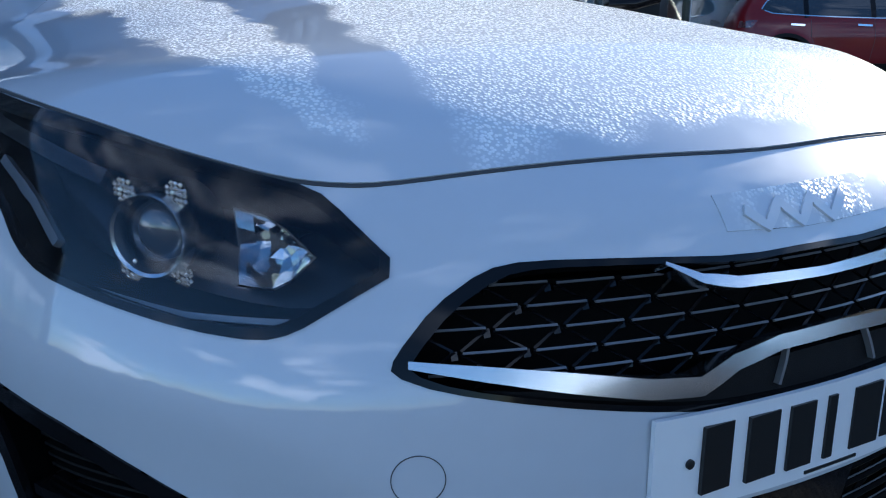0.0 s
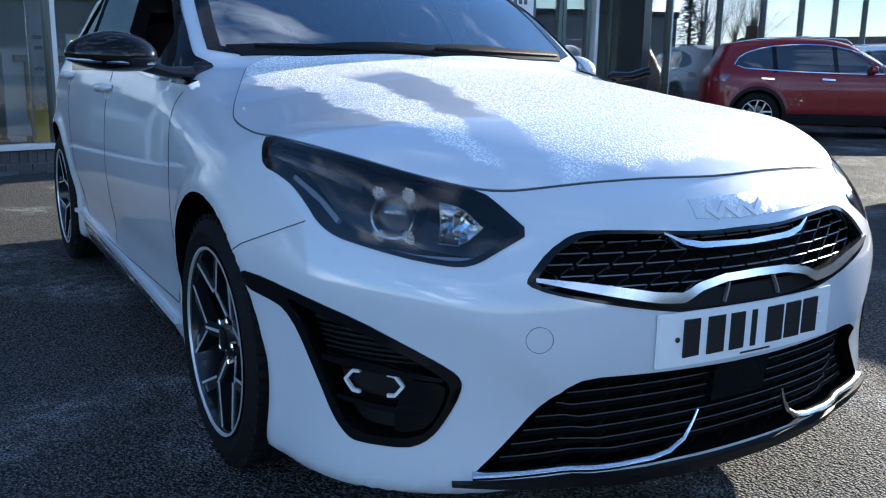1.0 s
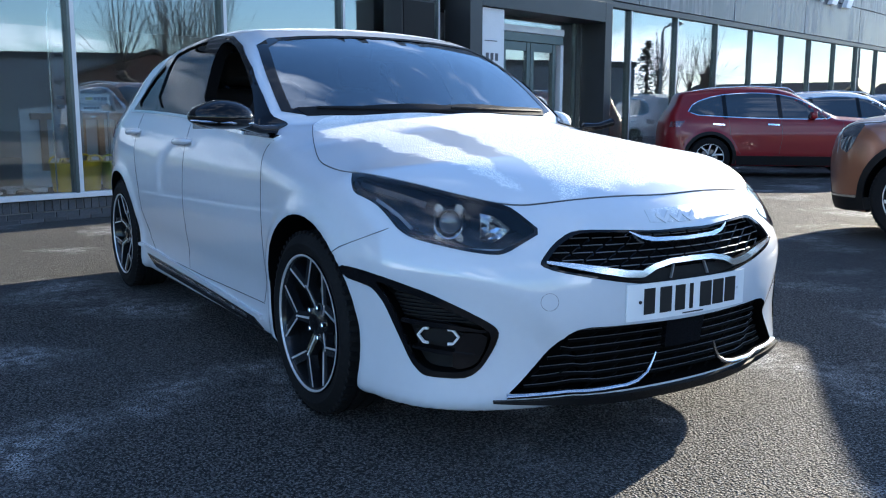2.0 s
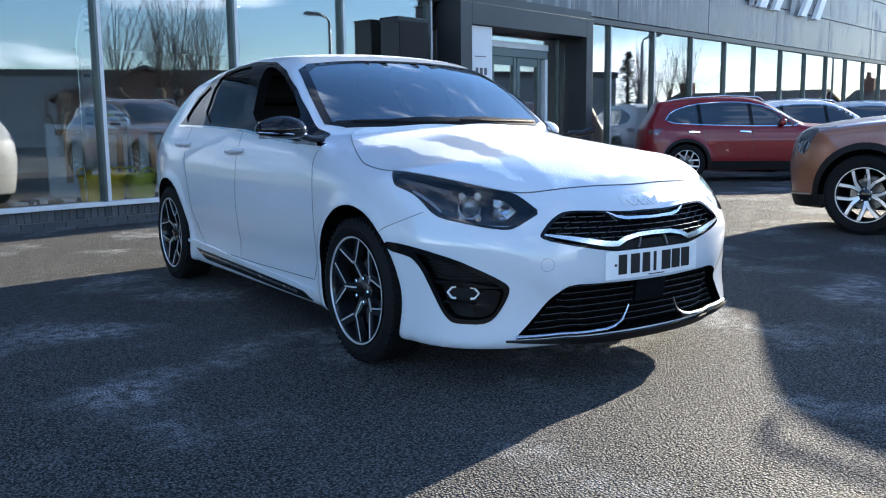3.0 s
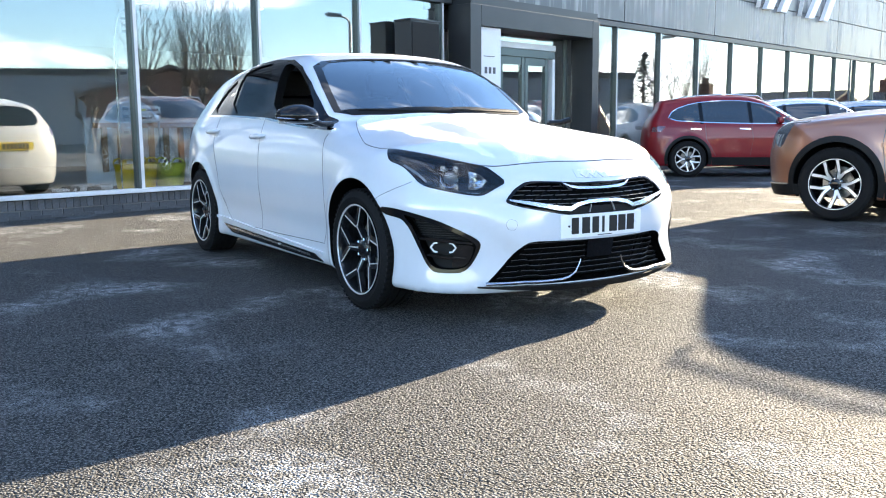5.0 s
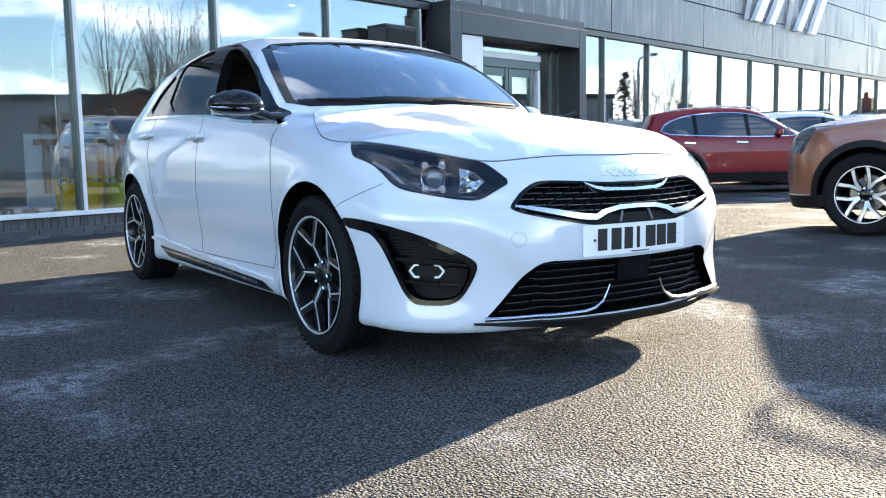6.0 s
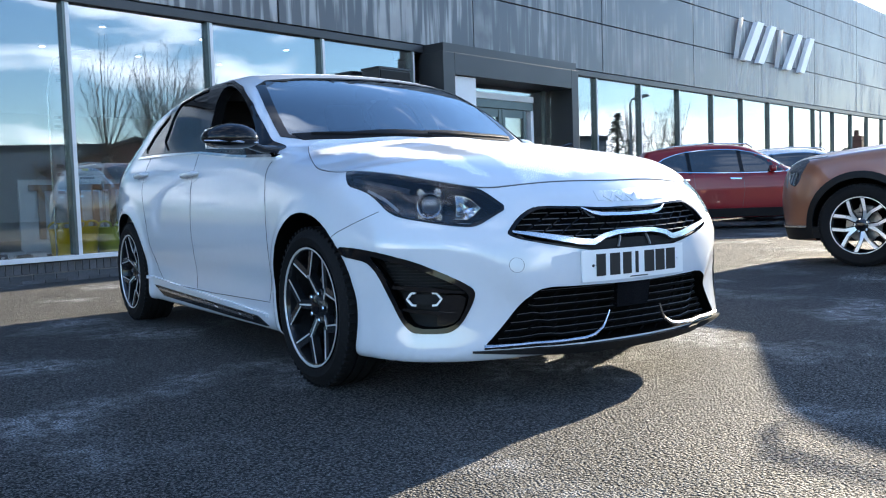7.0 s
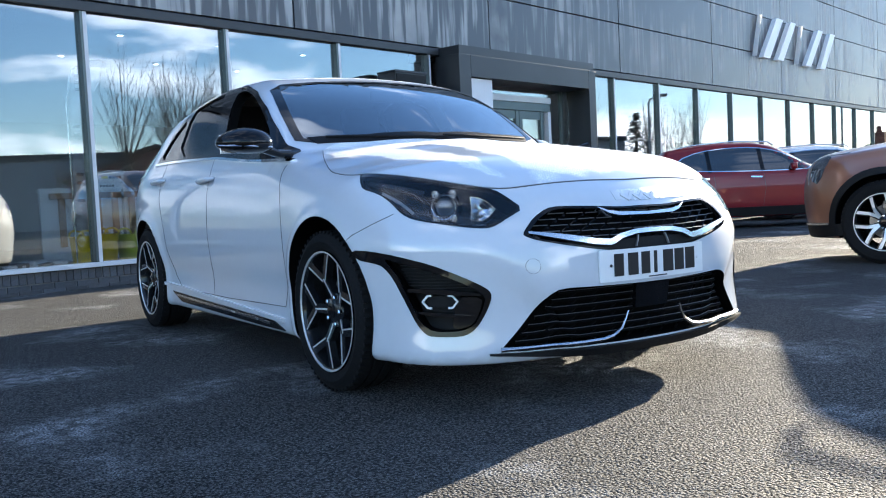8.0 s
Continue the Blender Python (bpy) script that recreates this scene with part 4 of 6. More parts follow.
# ---- wheels ----
def make_wheel(radius, rim_r, width, spokes, name="wheel", cut_mat=None, dark_mat=None, twin=0.5, split=0.28, face_k=0.42, slim=1.0):
    """A wheel whose outer side looks along +z, about its own centre: tyre, rim, spokes, hub, bolts, brake disc, caliper."""
    cut_mat, dark_mat = cut_mat or RIM_CUT, dark_mat or RIM_DARK
    h = width / 2
    prof = [(rim_r + 0.004, h - 0.012), (rim_r + 0.012, h - 0.004), (rim_r + 0.04, h + 0.004), (radius - 0.035, h + 0.001), (radius - 0.012, h - 0.014), (radius - 0.002, h - 0.034)]
    tread = []
    for c in (0.045, 0.0, -0.045):
        tread += [(radius, c + 0.006), (radius - 0.007, c + 0.005), (radius - 0.007, c - 0.005), (radius, c - 0.006)]
    half = prof[::-1]
    prof = prof + tread + [(r, -z) for r, z in half] + [(rim_r - 0.002, -h + 0.03), (rim_r - 0.002, h - 0.03)]
    w = lathe(name, [(rim_r, h - 0.006), (rim_r + 0.004, h - 0.002), (rim_r + 0.004, h - 0.012), (rim_r - 0.006, -h + 0.02), (rim_r - 0.022, -h + 0.02), (rim_r - 0.016, h - 0.03), (rim_r - 0.009, h - 0.008)],
              dark_mat, None, n=64, closed=True)
    bm = bmesh.new()
    add_lathe(bm, prof, 64, closed=True)
    for i in range(60):
        for sgn in (1, -1):
            add_box(bm, radius - 0.016, radius - 0.0012, -0.007, 0.007, h - 0.038 if sgn > 0 else -h + 0.012, h - 0.012 if sgn > 0 else -h + 0.038,
                    m=Matrix.Rotation(2 * math.pi * i / 60, 4, "Z"))
    part("tyre", bm, RUBBER, w, sharp=28)
    lathe("rim_lip", [(rim_r + 0.0035, h - 0.0035), (rim_r + 0.0035, h - 0.0005), (rim_r - 0.002, h - 0.0005), (rim_r - 0.004, h - 0.006)], cut_mat, w, n=64, closed=True)
    face = h - 0.018
    for i in range(spokes):
        a = 2 * math.pi * i / spokes
        rot = Matrix.Rotation(a, 4, "Z")
        bm = bmesh.new()
        bm2 = bmesh.new()
        gap = 2 * math.pi / spokes * twin
        hub = Vector((0.045, 0))
        knee_r = rim_r * 0.56
        for sgn in (-1, 1):
            knee = Vector((knee_r * math.cos(sgn * gap * split), knee_r * math.sin(sgn * gap * split)))
            tip = Vector(((rim_r - 0.006) * math.cos(sgn * gap * 0.5), (rim_r - 0.006) * math.sin(sgn * gap * 0.5)))
            for p, q, w0, w1, z0, z1 in ((hub, knee, 0.030 * slim, 0.021 * slim, face - 0.03, face - 0.004), (knee, tip, 0.021 * slim, 0.024 * slim, face - 0.004, face + 0.006)):
                d = (q - p).normalized()
                nn = Vector((-d.y, d.x))
                for store, lift, k in ((bm, 0.0, 1.0), (bm2, 0.0022, face_k)):
                    if store is bm2 and p is hub and sgn < 0 and split < 0.1:
                        continue
                    off = nn * (0.5 * (1 - k) * (-sgn if split > 0.1 else sgn if p is knee else 0))
                    pts = []
                    for e, ww, zz in ((p, w0, z0), (q, w1, z1)):
                        for s_ in (-1, 1):
                            c = e + nn * (ww * 0.5 * k * s_) + off * ww
                            pts.append((c, zz + lift))
                    lowz = -0.03 if store is bm else -0.001
                    top = [store.verts.new((c.x, c.y, zz)) for c, zz in pts]
                    low = [store.verts.new((c.x, c.y, zz + lowz - (0.0 if store is bm else 0.0015))) for c, zz in pts]
                    store.faces.new((top[0], top[1], top[3], top[2]))
                    store.faces.new((low[0], low[2], low[3], low[1]))
                    for i0, i1 in ((0, 1), (1, 3), (3, 2), (2, 0)):
                        store.faces.new((top[i0], low[i0], low[i1], top[i1]))
        bmesh.ops.transform(bm, matrix=rot, verts=bm.verts)
        bmesh.ops.transform(bm2, matrix=rot, verts=bm2.verts)
        part("spoke", bm, dark_mat, w)
        part("machined_face", bm2, cut_mat, w)
    lathe("hub", [(0.072, face - 0.06), (0.070, face - 0.03), (0.050, face - 0.022), (0.034, face - 0.012)], dark_mat, w, n=24)
    lathe("centre_cap", [(0.031, face - 0.014), (0.030, face - 0.007), (0.018, face - 0.005)], BLACK_GLOSS, w, n=24)
    for i in range(5):
        a = 2 * math.pi * (i + 0.5) / 5
        lathe("bolt", [(0.0105, face - 0.03), (0.0105, face - 0.014), (0.007, face - 0.011)], CHROME, w, n=6, m=Matrix.Translation((0.055 * math.cos(a), 0.055 * math.sin(a), 0)), sharp=20)
    lathe("brake_disc", [(0.150, -0.02), (0.150, -0.004), (0.06, -0.004), (0.06, -0.02)], STEEL, w, n=40, closed=True)
    bm = bmesh.new()
    add_box(bm, 0.10, 0.172, -0.06, 0.06, -0.035, 0.02, 0.01, Matrix.Rotation(radians(160), 4, "Z"))
    part("caliper", bm, STEEL, w)
    return w


def place_wheels(wheel, car, places):
    """Sets a wheel and its copies under a car; places: centre and side (-1 or 1)."""
    first = True
    for (x, y, z), side, spin in places:
        m = Matrix.Translation((x, y, z)) @ pose(0, 0, 0, 0, 90 * side, 0) @ Matrix.Rotation(spin, 4, "Z")
        ob = wheel if first else copy_thing(wheel, m)
        ob.matrix_basis = m
        ob.parent = car
        first = False

# ---- the white hatchback ----
def hatch_cabin(x, y, z):
    """The hollow of the cabin."""
    v = smax(hatch_skin(x, y, z) + 0.05, 0.42 - z, 0.03)
    return smax(smax(v, 0.62 - y, 0.03), y - 3.05, 0.03)


def hatch_shell(x, y, z):
    return np.maximum(hatch_skin(x, y, z), -hatch_cabin(x, y, z))


FRONT = View(hatch_skin, (0, 1, 0), 1.2)
SIDE = View(hatch_skin, (1, 0, 0), 1.2)      # the car's right flank; u runs forward (-y)
GLAZE = View(hatch_skin, (0, 1, 0), -0.1)   # the windscreen, seen from ahead
TOP = View(hatch_skin, (0, 0, -1), 1.7)
CORNER = View(hatch_skin, (1, 1, 0), 1.5)    # the car's right front corner


def both(half):
    """A full outline from its right half, which starts and ends on the centre line."""
    return [(x, z) for x, z in half] + [(-x, z) for x, z in half[::-1] if x > 1e-6]


def smooth_line(pts, passes=2):
    """Rounds an open line, keeping its ends."""
    for _ in range(passes):
        out = [pts[0]]
        for (x0, y0), (x1, y1) in zip(pts, pts[1:]):
            out += [(0.75 * x0 + 0.25 * x1, 0.75 * y0 + 0.25 * y1), (0.25 * x0 + 0.75 * x1, 0.25 * y0 + 0.75 * y1)]
        pts = out + [pts[-1]]
    return pts


def flank(pts):
    return np.array([(-y, z) for y, z in pts])


DLO = flank([(2.585, 1.040), (2.49, 1.215), (2.23, 1.340), (1.95, 1.388), (1.70, 1.402), (1.40, 1.380), (1.15, 1.314), (0.945, 1.215), (0.76, 1.098), (0.63, 1.008), (0.49, 0.938),
             (0.9, 0.962), (1.38, 1.006), (1.9, 1.026), (2.2, 1.034)])
WIN_FRONT = rounded(flank([(1.35, 1.030), (1.455, 1.345), (1.36, 1.356), (1.16, 1.300), (0.96, 1.202), (0.80, 1.098), (0.76, 1.062), (0.76, 0.985)]), 1)
WIN_REAR = rounded(flank([(2.15, 1.055), (2.16, 1.322), (1.93, 1.368), (1.635, 1.378), (1.50, 1.034)]), 1)
WIN_QUARTER = rounded(flank([(2.545, 1.058), (2.47, 1.195), (2.205, 1.312), (2.19, 1.056)]), 1)
SCREEN = rounded(both([(0, 1.042), (0.30, 1.038), (0.668, 1.022), (0.660, 1.10), (0.638, 1.21), (0.580, 1.345), (0.30, 1.374), (0, 1.380)]), 1)
REAR_SCREEN = rounded(both([(0, 0.99), (0.50, 1.0), (0.47, 1.24), (0, 1.27)]), 1)
GRILLE = rounded(both([(0, 0.678), (0.11, 0.676), (0.24, 0.685), (0.36, 0.690), (0.405, 0.684), (0.46, 0.655), (0.505, 0.612), (0.512, 0.596),
                       (0.47, 0.578), (0.37, 0.556), (0.27, 0.537), (0.18, 0.524), (0.08, 0.520), (0, 0.519)]), 1)
INTAKE = rounded(both([(0, 0.404), (0.27, 0.408), (0.40, 0.412), (0.452, 0.388), (0.50, 0.325), (0.555, 0.262), (0.610, 0.206), (0.3, 0.204), (0, 0.203)]), 1)
HEADLIGHT = rounded([(-0.430, 0.842), (-0.276, 0.823), (-0.194, 0.812), (-0.109, 0.795), (0.017, 0.771), (0.088, 0.757), (0.128, 0.733), (0.190, 0.687), (0.140, 0.657), (0.101, 0.633), (0.07, 0.626), (0.0, 0.633),
                     (-0.114, 0.652), (-0.186, 0.666), (-0.229, 0.686), (-0.269, 0.722), (-0.31, 0.751), (-0.352, 0.768), (-0.40, 0.781), (-0.42, 0.813)], 1)
FOG_BAND = rounded([(-0.442, 0.565), (-0.353, 0.561), (-0.2475, 0.544), (-0.122, 0.513), (-0.024, 0.473), (0.039, 0.443), (0.074, 0.421), (0.083, 0.40), (0.069, 0.359), (0.037, 0.304),
                    (0.0106, 0.279), (-0.0226, 0.266), (-0.124, 0.266), (-0.148, 0.274), (-0.181, 0.308), (-0.22, 0.383), (-0.265, 0.466), (-0.305, 0.507), (-0.335, 0.516), (-0.416, 0.529)], 1)
FOG_POCKET = rounded([(-0.30, 0.535), (-0.2475, 0.522), (-0.122, 0.490), (-0.024, 0.452), (0.030, 0.425), (0.062, 0.398), (0.05, 0.355), (0.02, 0.300), (-0.03, 0.283), (-0.12, 0.283),
                      (-0.165, 0.310), (-0.20, 0.383), (-0.245, 0.470), (-0.278, 0.507)], 1)


def build_hatch():
    car = thing("hatchback", "white five-door hatchback with frost on bonnet and open window", "car")
    p, q = skin(hatch_shell, (-1, -1, 0.1), (1, 3.5, 1.52), 0.022)
    body = obj("body", p, q, [WHITE, DARK], car, smooth=True)
    wells = [cut_well(x0, x1, y0, TYRE_R + 0.008, 0.366) for y0 in (0, BASE) for x0, x1 in ((-1.1, -0.60), (0.60, 1.1))]
    mirrored = lambda view: View(hatch_skin, view.d * np.array((-1, 1, 1)), view.start)  # noqa: E731
    side_l, corner_l = mirrored(SIDE), mirrored(CORNER)
    flip = lambda poly: np.asarray(poly) * np.array((-1, 1))  # noqa: E731
    first = wells + [cut_outline(FRONT, GRILLE, -1.2, -0.70), cut_outline(FRONT, INTAKE, -1.2, -0.68)]
    for view, turn in ((CORNER, lambda a: a), (corner_l, flip)):
        first += [cut_outline(view, turn(HEADLIGHT), -1.5, -0.70), cut_outline(view, turn(FOG_POCKET), -1.5, -0.865)]
    for view, turn in ((SIDE, lambda a: a), (side_l, flip)):
        first += [cut_outline(view, turn(w), -1.3, -0.42) for w in (WIN_FRONT, WIN_REAR, WIN_QUARTER)]
    second = [cut_outline(FRONT, SCREEN, 0.35, 1.30), cut_outline(FRONT, REAR_SCREEN, 2.75, 3.6)]
    carve(body, [cutter(first), cutter(second)])

    # glazing
    big = lambda poly, k: np.asarray(poly).mean(0) + (np.asarray(poly) - np.asarray(poly).mean(0)) * k  # noqa: E731
    screen = pad("windscreen", GLAZE, big(SCREEN, 1.03), SCREEN_GLASS, car, 0.002, 0.002, step=0.04, label="tinted windscreen")
    screen.visible_shadow = False
    pad("screen_surround", GLAZE, big(SCREEN, 1.045), BLACK_GLOSS, car, 0.0035, 0.004, holes=[big(SCREEN, 0.982)], step=0.025)
    for mir in (False, True):
        frame = pad("window_surround", SIDE, DLO, BLACK_GLOSS, car, 0.006, 0.006, holes=[WIN_FRONT, WIN_REAR, WIN_QUARTER], step=0.016, mirror=mir)
        pad("rear_door_glass", SIDE, big(WIN_REAR, 1.02), PRIVACY, car, -0.003, 0.002, step=0.02, mirror=mir)
        pad("quarter_glass", SIDE, big(WIN_QUARTER, 1.03), PRIVACY, car, -0.003, 0.002, step=0.02, mirror=mir)
        if mir:
            pad("front_door_glass", SIDE, big(WIN_FRONT, 1.02), SCREEN_GLASS, car, -0.004, 0.002, step=0.05, mirror=True).visible_shadow = False
        low = flank([(2.60, 1.034), (2.2, 1.028), (1.9, 1.020), (1.38, 1.000), (0.9, 0.956), (0.46, 0.929)])
        pad("waist_strip", SIDE, band(low, 0.013), CHROME, car, 0.009, 0.006, mirror=mir, label="thin chrome waist strip")
        pad("wind_deflector", SIDE, band(flank([(1.46, 1.376), (1.36, 1.370), (1.16, 1.312), (0.96, 1.214), (0.84, 1.142)]), [0.006, 0.013, 0.013, 0.012, 0.004], 0.012), BLACK_GLOSS, car, 0.011, 0.006, step=0.01, mirror=mir)
    pad("rear_screen", View(hatch_skin, (0, -1, 0), 3.8), flip(big(REAR_SCREEN, 1.03)), PRIVACY, car, 0.001, 0.003, step=0.05)

    # bonnet and shut lines
    hood_half = [(0, 0.462), (0.38, 0.508), (0.585, 0.572), (0.655, 0.437), (0.785, 0.116), (0.812, 0.0), (0.808, -0.20), (0.758, -0.362), (0.672, -0.512), (0.59, -0.608), (0.525, -0.660),
                 (0.45, -0.692), (0.278, -0.726), (0.084, -0.750), (0, -0.753)]
    hood_half = smooth_line(hood_half)
    hood = both(hood_half)
    pad("bonnet", TOP, hood, HOOD, car, 0.003, 0.006, step=0.022, label="white bonnet with melting frost")
    k = next(i for i, q in enumerate(hood_half) if q[0] > 0.56)
    hood_edge = hood_half[k:] + [(-x, y) for x, y in hood_half[::-1][1:-k]]
    pad("bonnet_gap", TOP, band(hood_edge, 0.0065, 0.012), SEAM, car, 0.0012, 0.003, step=0.012)
    roof = both([(0, 1.23), (0.30, 1.25), (0.50, 1.31), (0.55, 1.5), (0.55, 2.3), (0.48, 2.85), (0, 2.9)])
    pad("roof_skin", TOP, roof, ROOF_FROST, car, 0.002, 0.004, step=0.04, label="frosted white roof")
    pad("nose_skin", FRONT, [(-0.12, 0.735), (0.0, 0.738), (0.25, 0.742), (0.50, 0.748), (0.58, 0.70), (0.40, 0.703), (0.0, 0.695), (-0.12, 0.70)], NOSE_FROST, car, 0.0016, 0.003, step=0.02, label="white nose panel with frost drops")
    cowl = [(-0.61, 0.585), (-0.38, 0.513), (0, 0.467), (0.38, 0.513), (0.61, 0.585), (0.64, 0.635), (0.38, 0.556), (0, 0.512), (-0.38, 0.556), (-0.64, 0.635)]
    pad("cowl", TOP, cowl, BLACK_MATT, car, 0.005, 0.008, step=0.015)
    for x0, x1 in ((-0.56, 0.06), (0.02, 0.63)):
        run = GLAZE.lay(np.array([(x1 + (x0 - x1) * k, 1.030 + 0.012 * k) for k in np.linspace(0.05, 1, 8)]), 0.008)[0]
        tube("wiper", [tuple(r) for r in run], [0.006] * 8, BLACK_MATT, car, n=6)
    for mir in (False, True):
        seam("door_gap", SIDE, flank([(0.47, 0.93), (0.43, 0.80), (0.405, 0.60), (0.41, 0.42), (0.47, 0.30)]), car, mirror=mir)
        seam("door_gap", SIDE, flank([(1.43, 1.0), (1.42, 0.8), (1.41, 0.5), (1.43, 0.29)]), car, mirror=mir)
        seam("door_gap", SIDE, flank([(2.33, 1.03), (2.32, 0.82), (2.22, 0.62), (2.20, 0.5), (2.10, 0.36), (2.0, 0.29)]), car, mirror=mir)
        seam("door_gap", SIDE, flank([(0.47, 0.295), (1.2, 0.283), (2.0, 0.287)]), car, mirror=mir)
        seam("bumper_gap", CORNER, [(-0.262, 0.688), (-0.36, 0.650), (-0.44, 0.617), (-0.468, 0.598)], car, 0.0019, mirror=mir)
        seam("fuel_flap" if mir else "rear_bumper_gap", SIDE, flank([(2.98, 0.80), (3.02, 0.66), (3.0, 0.50)]), car, mirror=mir)
        pad("tail_lamp", SIDE, flank([(3.02, 0.975), (3.24, 0.945), (3.28, 0.86), (3.10, 0.87)]), TAIL, car, 0.004, 0.004, mirror=mir, label="dark red tail lamp")
        # sill trim
        pad("sill_insert", SIDE, flank([(2.19, 0.262), (0.62, 0.222), (0.50, 0.186), (0.9, 0.188), (2.02, 0.206)]), BLACK_GLOSS, car, 0.006, 0.006, mirror=mir)
        pad("sill_strip", SIDE, band(flank([(2.10, 0.243), (1.3, 0.224), (0.66, 0.208)]), 0.012), SATIN, car, 0.010, 0.004, mirror=mir)
        pad("sill_ledge", SIDE, band(flank([(2.27, 0.305), (1.3, 0.262), (0.50, 0.232)]), 0.018), WHITE, car, 0.014, 0.006, mirror=mir)
        # door handles
        for y0, z0 in ((2.352, 0.910), (1.446, 0.882)):
            cup = [(-(y0 + 0.085 * math.cos(a)), z0 + 0.032 * math.sin(a)) for a in np.linspace(0, 2 * math.pi, 20, endpoint=False)]
            pad("handle_cup", SIDE, [(u + 0.03, w) for u, w in cup], WHITE_SHADE, car, 0.001, 0.003, step=0.02, mirror=mir)
            grip = SIDE.lay(np.array([(-(y0 + k * 0.105), z0 + 0.004 - 0.004 * k) for k in np.linspace(-1, 1, 9)]), 0.024)[0]
            grip[0], grip[-1] = grip[0] + (0.024, 0, 0), grip[-1] + (0.016, 0, 0)
            if mir:
                grip = grip * np.array((-1, 1, 1))
            tube("door_handle", [tuple(g) for g in grip], [0.008, 0.014, 0.016, 0.016, 0.016, 0.016, 0.016, 0.015, 0.011], WHITE, car, n=10)
    build_nose(car, flip)
    build_lamps(car)
    build_mirrors(car)
    build_cabin(car)
    wheel = make_wheel(TYRE_R, 0.233, 0.215, 5, twin=0.60, split=0.03, face_k=0.20, slim=1.4)
    xw = 0.785
    place_wheels(wheel, car, [((-xw, 0, TYRE_R), -1, 0.30), ((-xw, BASE, TYRE_R), -1, 0.95), ((xw, 0, TYRE_R), 1, 0.5), ((xw, BASE, TYRE_R), 1, 0.1)])
    box("underbody", -0.66, 0.66, -0.55, 3.1, 0.17, 0.24, BLACK_MATT, car)
    for y0 in (0, BASE):
        tube("axle", [(-0.68, y0, 0.30), (0.68, y0, 0.30)], 0.04, BLACK_MATT, car)
    return car


